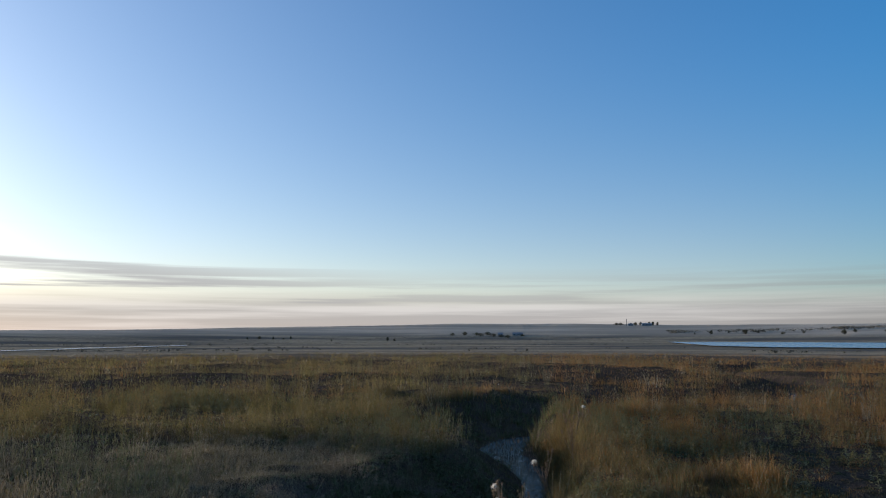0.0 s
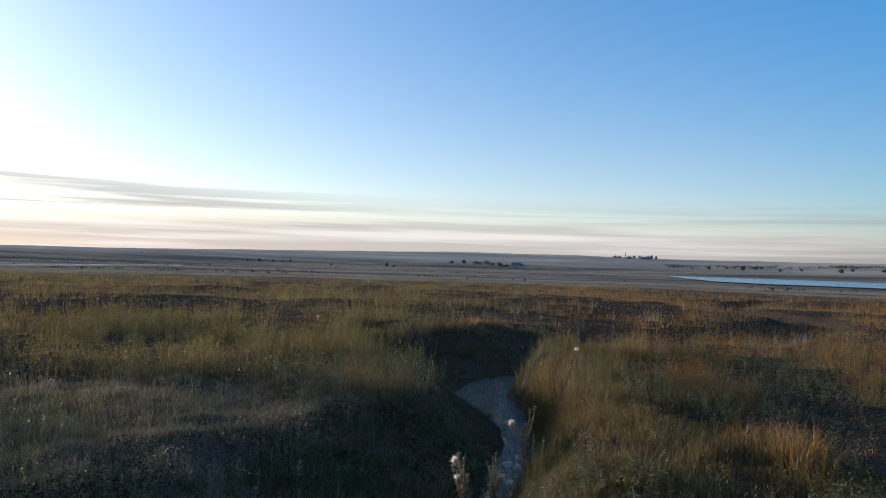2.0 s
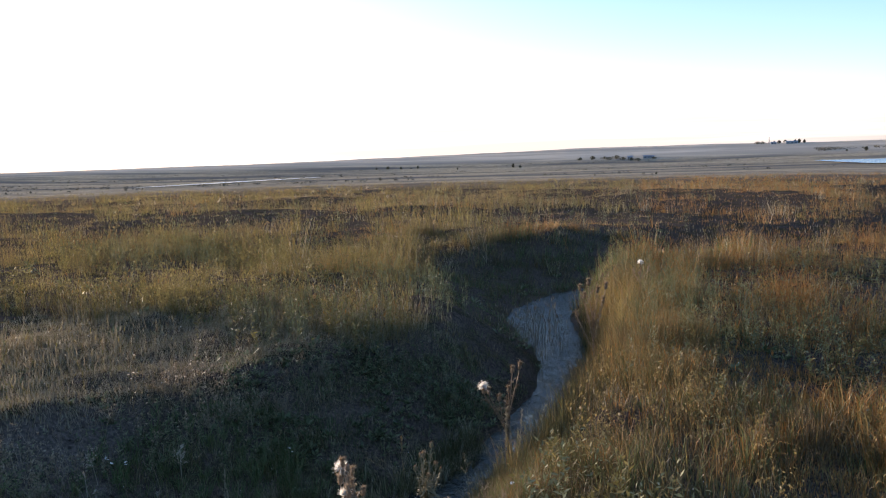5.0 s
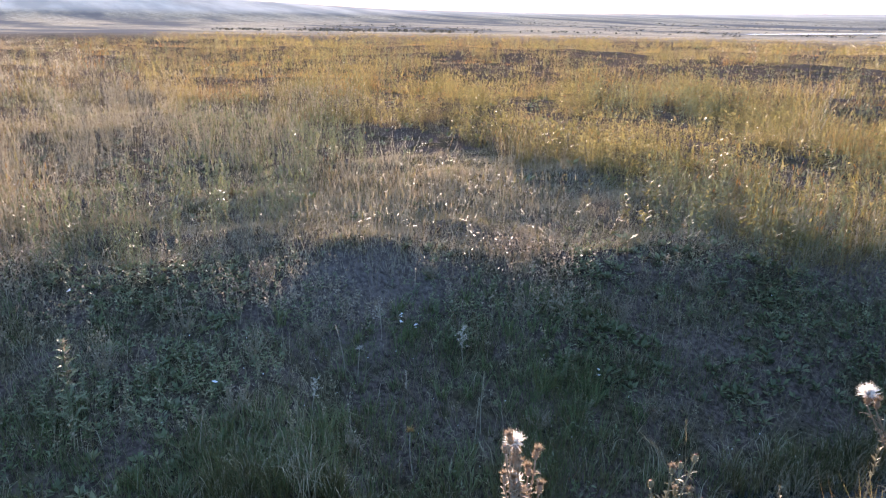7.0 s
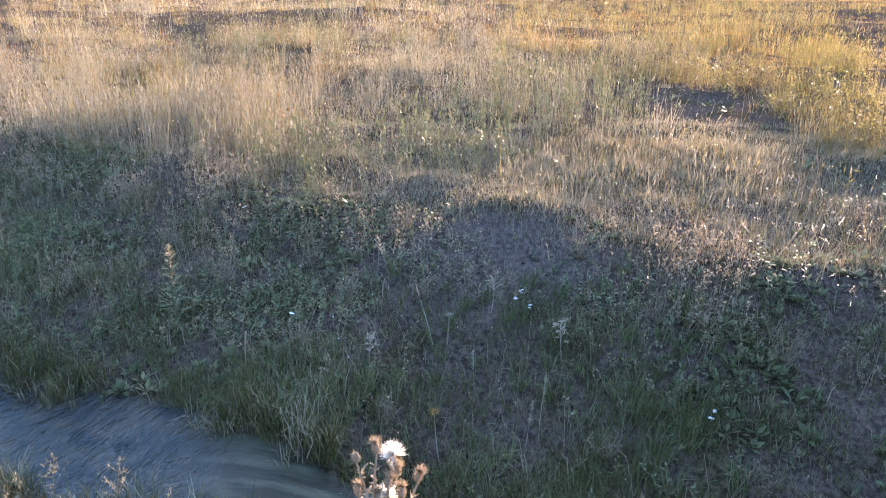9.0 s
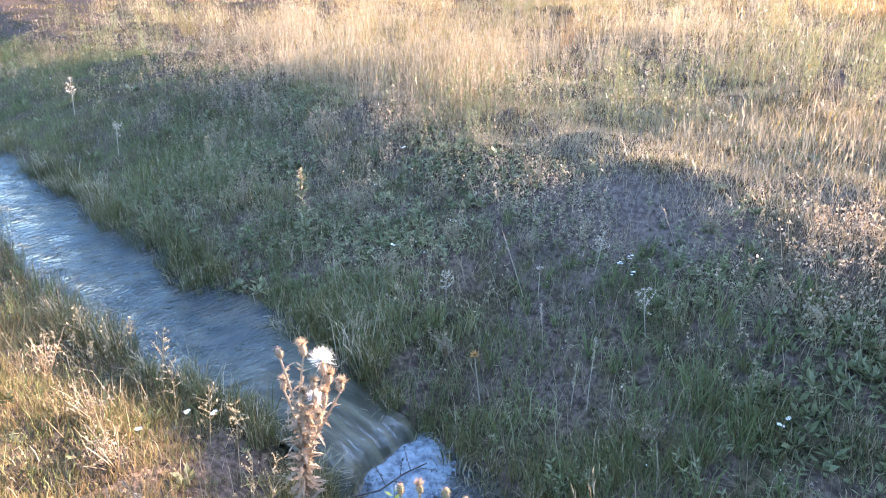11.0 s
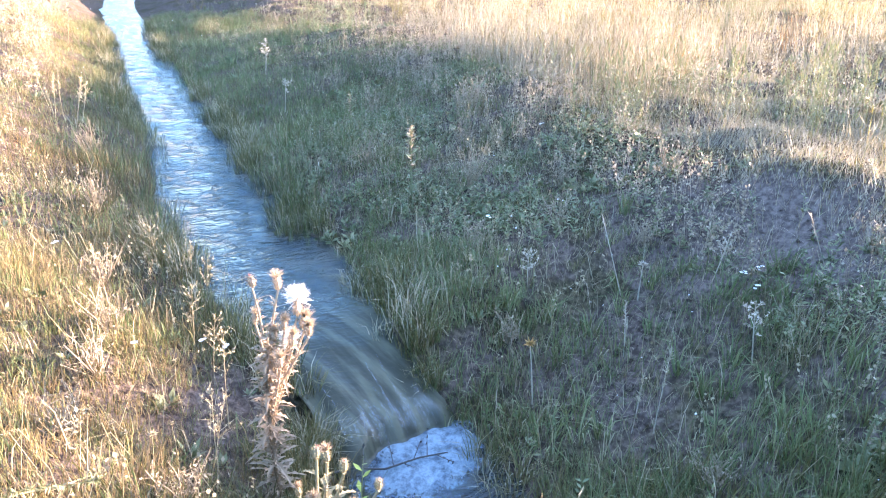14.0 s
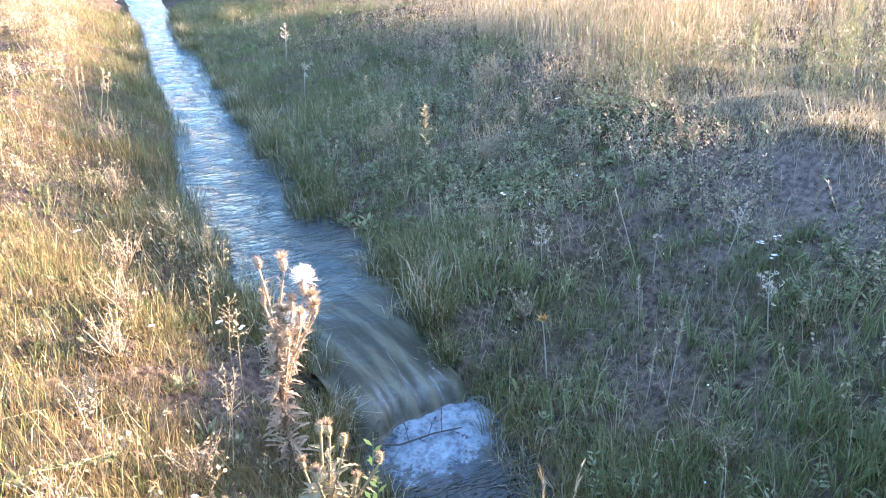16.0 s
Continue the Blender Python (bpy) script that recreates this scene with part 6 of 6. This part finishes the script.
random.seed(21)
for x, y, h, wide in ((174, 1139, 5, 8), (182, 1140, 5, 7), (199, 1135, 6, 6), (206, 1137, 5, 5), (152, 1142, 4, 12), (146, 1143, 4, 10), (195, 1142, 5, 7), (168, 1144, 4, 6)):
    far_tree(x, y, h, wide, "dark bushy tree beside the far farm")
for x, y, h, wide in ((-40, 942, 5, 14), (-54, 941, 4, 14), (-69, 940, 5, 10), (-48, 930, 4, 12), (-32, 925, 4, 12), (-14, 902, 4, 12), (-22, 915, 3.5, 10), (-84, 935, 4, 9), (4, 930, 3, 9)):
    far_tree(x, y, h, wide, "rounded grey-green tree among the far houses")
for x, y, h, wide in ((-318, 844, 3, 3), (-305, 849, 4, 5), (-290, 854, 3.5, 2.5), (-271, 861, 4, 3), (-279, 858, 2, 4), (-212, 825, 2.6, 2.5), (-150, 839, 5, 4), (-142, 838, 3, 4)):
    far_tree(x, y, h, wide, "small lone tree at the foot of the ridge")
for x, y, h, wide in ((214, 938, 3, 4), (233, 934, 5, 6), (270, 924, 6, 9), (309, 912, 3.5, 8), (338, 925, 3, 6), (369, 889, 6, 8), (392, 915, 4, 7), (420, 900, 4, 7), (446, 880, 8, 9), (455, 905, 5, 9), (290, 940, 3, 5), (500, 880, 4, 8), (258, 950, 3, 5)):
    far_tree(x, y, h, wide, "dark tree on the far shore of the lake")

# mast with its stays
bm = bmesh.new()
zb = level(161, 1141)
tube(bm, [(161, 1141, zb - 0.5), (161, 1141, zb + 5), (161, 1141, zb + 10)], [0.55, 0.5, 0.35], 8)
for k in range(3):
    tube(bm, [(161, 1141, zb + 2 + 3 * k), (161, 1141, zb + 2.5 + 3 * k)], [0.75, 0.75], 8)
tagged(part("mast", bm, STEEL), "tall thin grey mast beside the far farm", "mast")


def house(x, y, wide, deep, wall_high, roof_high, label):
    thing = new("house")
    thing.location = (x, y, level(x, y) - 0.4)
    bm = bmesh.new()
    bmesh.ops.create_cube(bm, size=1, matrix=Matrix.Translation((0, 0, wall_high / 2)) @ Matrix.Diagonal((wide, deep, wall_high, 1)))
    part("wall", bm, WALLWHITE, thing)
    bm = bmesh.new()
    a, b, c = wide / 2 + 0.4, deep / 2 + 0.4, wall_high + 0.004
    ends = [[bm.verts.new((s * a, -b, c)), bm.verts.new((s * a, b, c)), bm.verts.new((s * a, 0, c + roof_high))] for s in (-1, 1)]
    bm.faces.new(ends[0]), bm.faces.new(ends[1][::-1])
    for i, j in ((0, 1), (1, 2), (2, 0)):
        bm.faces.new((ends[0][i], ends[1][i], ends[1][j], ends[0][j]))
    bmesh.ops.recalc_face_normals(bm, faces=bm.faces[:])
    part("roof", bm, ROOFGREY, thing)
    for k in range(max(2, int(wide // 4))):
        bm = bmesh.new()
        px = -wide / 2 + wide * (k + 0.5) / max(2, int(wide // 4))
        bmesh.ops.create_cube(bm, size=1, matrix=Matrix.Translation((px, -deep / 2 - 0.03, wall_high * 0.55)) @ Matrix.Diagonal((1.1, 0.08, 1.2, 1)))
        part("window", bm, PANE, thing)
    return tagged(thing, label, "house", "houses on the plain")


house(189, 1134, 15, 8, 2.4, 1.6, "long pale farm building with a grey roof among trees")
house(166, 1136, 7, 6, 2.4, 1.4, "small white farmhouse beside the mast")
house(-24, 945, 6, 6, 2.6, 1.5, "small white house on the far plain")
house(-4, 945, 9, 6, 2.6, 1.6, "small white house on the far plain")
house(2, 948, 5, 5, 2.4, 1.4, "small white house on the far plain")

# low scrub in long belts on the plain, haze lightened into its colour
scrub = Tufts()
n = 900
x, y = rs.uniform(190, 600, n), rs.uniform(955, 985, n) + 12 * rs.rand(n)
keep = rs.rand(n) < 0.25 + ease(wave(x, y * 0.2, 30, 65), 0.35, 0.65)
x, y = x[keep], y[keep]
for k in range(4):
    scrub.chips(np.stack([x + rs.randn(len(x)) * 2, y + rs.randn(len(x)), meadow(x, y) + rs.uniform(0.2, 2.4, len(x))], 1), rs.uniform(0.8, 2.0, len(x)), rs, 1.0, 0.0)
n = 3600
a, r = np.radians(rs.uniform(-45, 75, n)), rs.uniform(230, 930, n)
x, y = -r * np.sin(a), r * np.cos(a)
belt = ease(wave(x * 0.25, y, 42, 63) + 0.3 * (wave(x * 0.5, y, 14, 64) - 0.5), 0.52, 0.72)
lakes = ((x > 115) & (y > 415) & (y < 975)) | ((x < -255) & (x > -305) & (y > 360) & (y < 615))
keep = (rs.rand(n) < belt) & ~lakes
x, y, r = x[keep], y[keep], r[keep]
z = meadow(x, y)
for k in range(5):
    scrub.chips(np.stack([x + rs.randn(len(x)) * 1.6, y + rs.randn(len(x)) * 1.6, z + rs.uniform(0.1, 0.8, len(x))], 1), rs.uniform(0.5, 1.3, len(x)), rs, 1.0, 0.0)
scrub.make("far_scrub", SCRUB, "low scrub in belts across the plain, colour lightened for haze", "scrub")
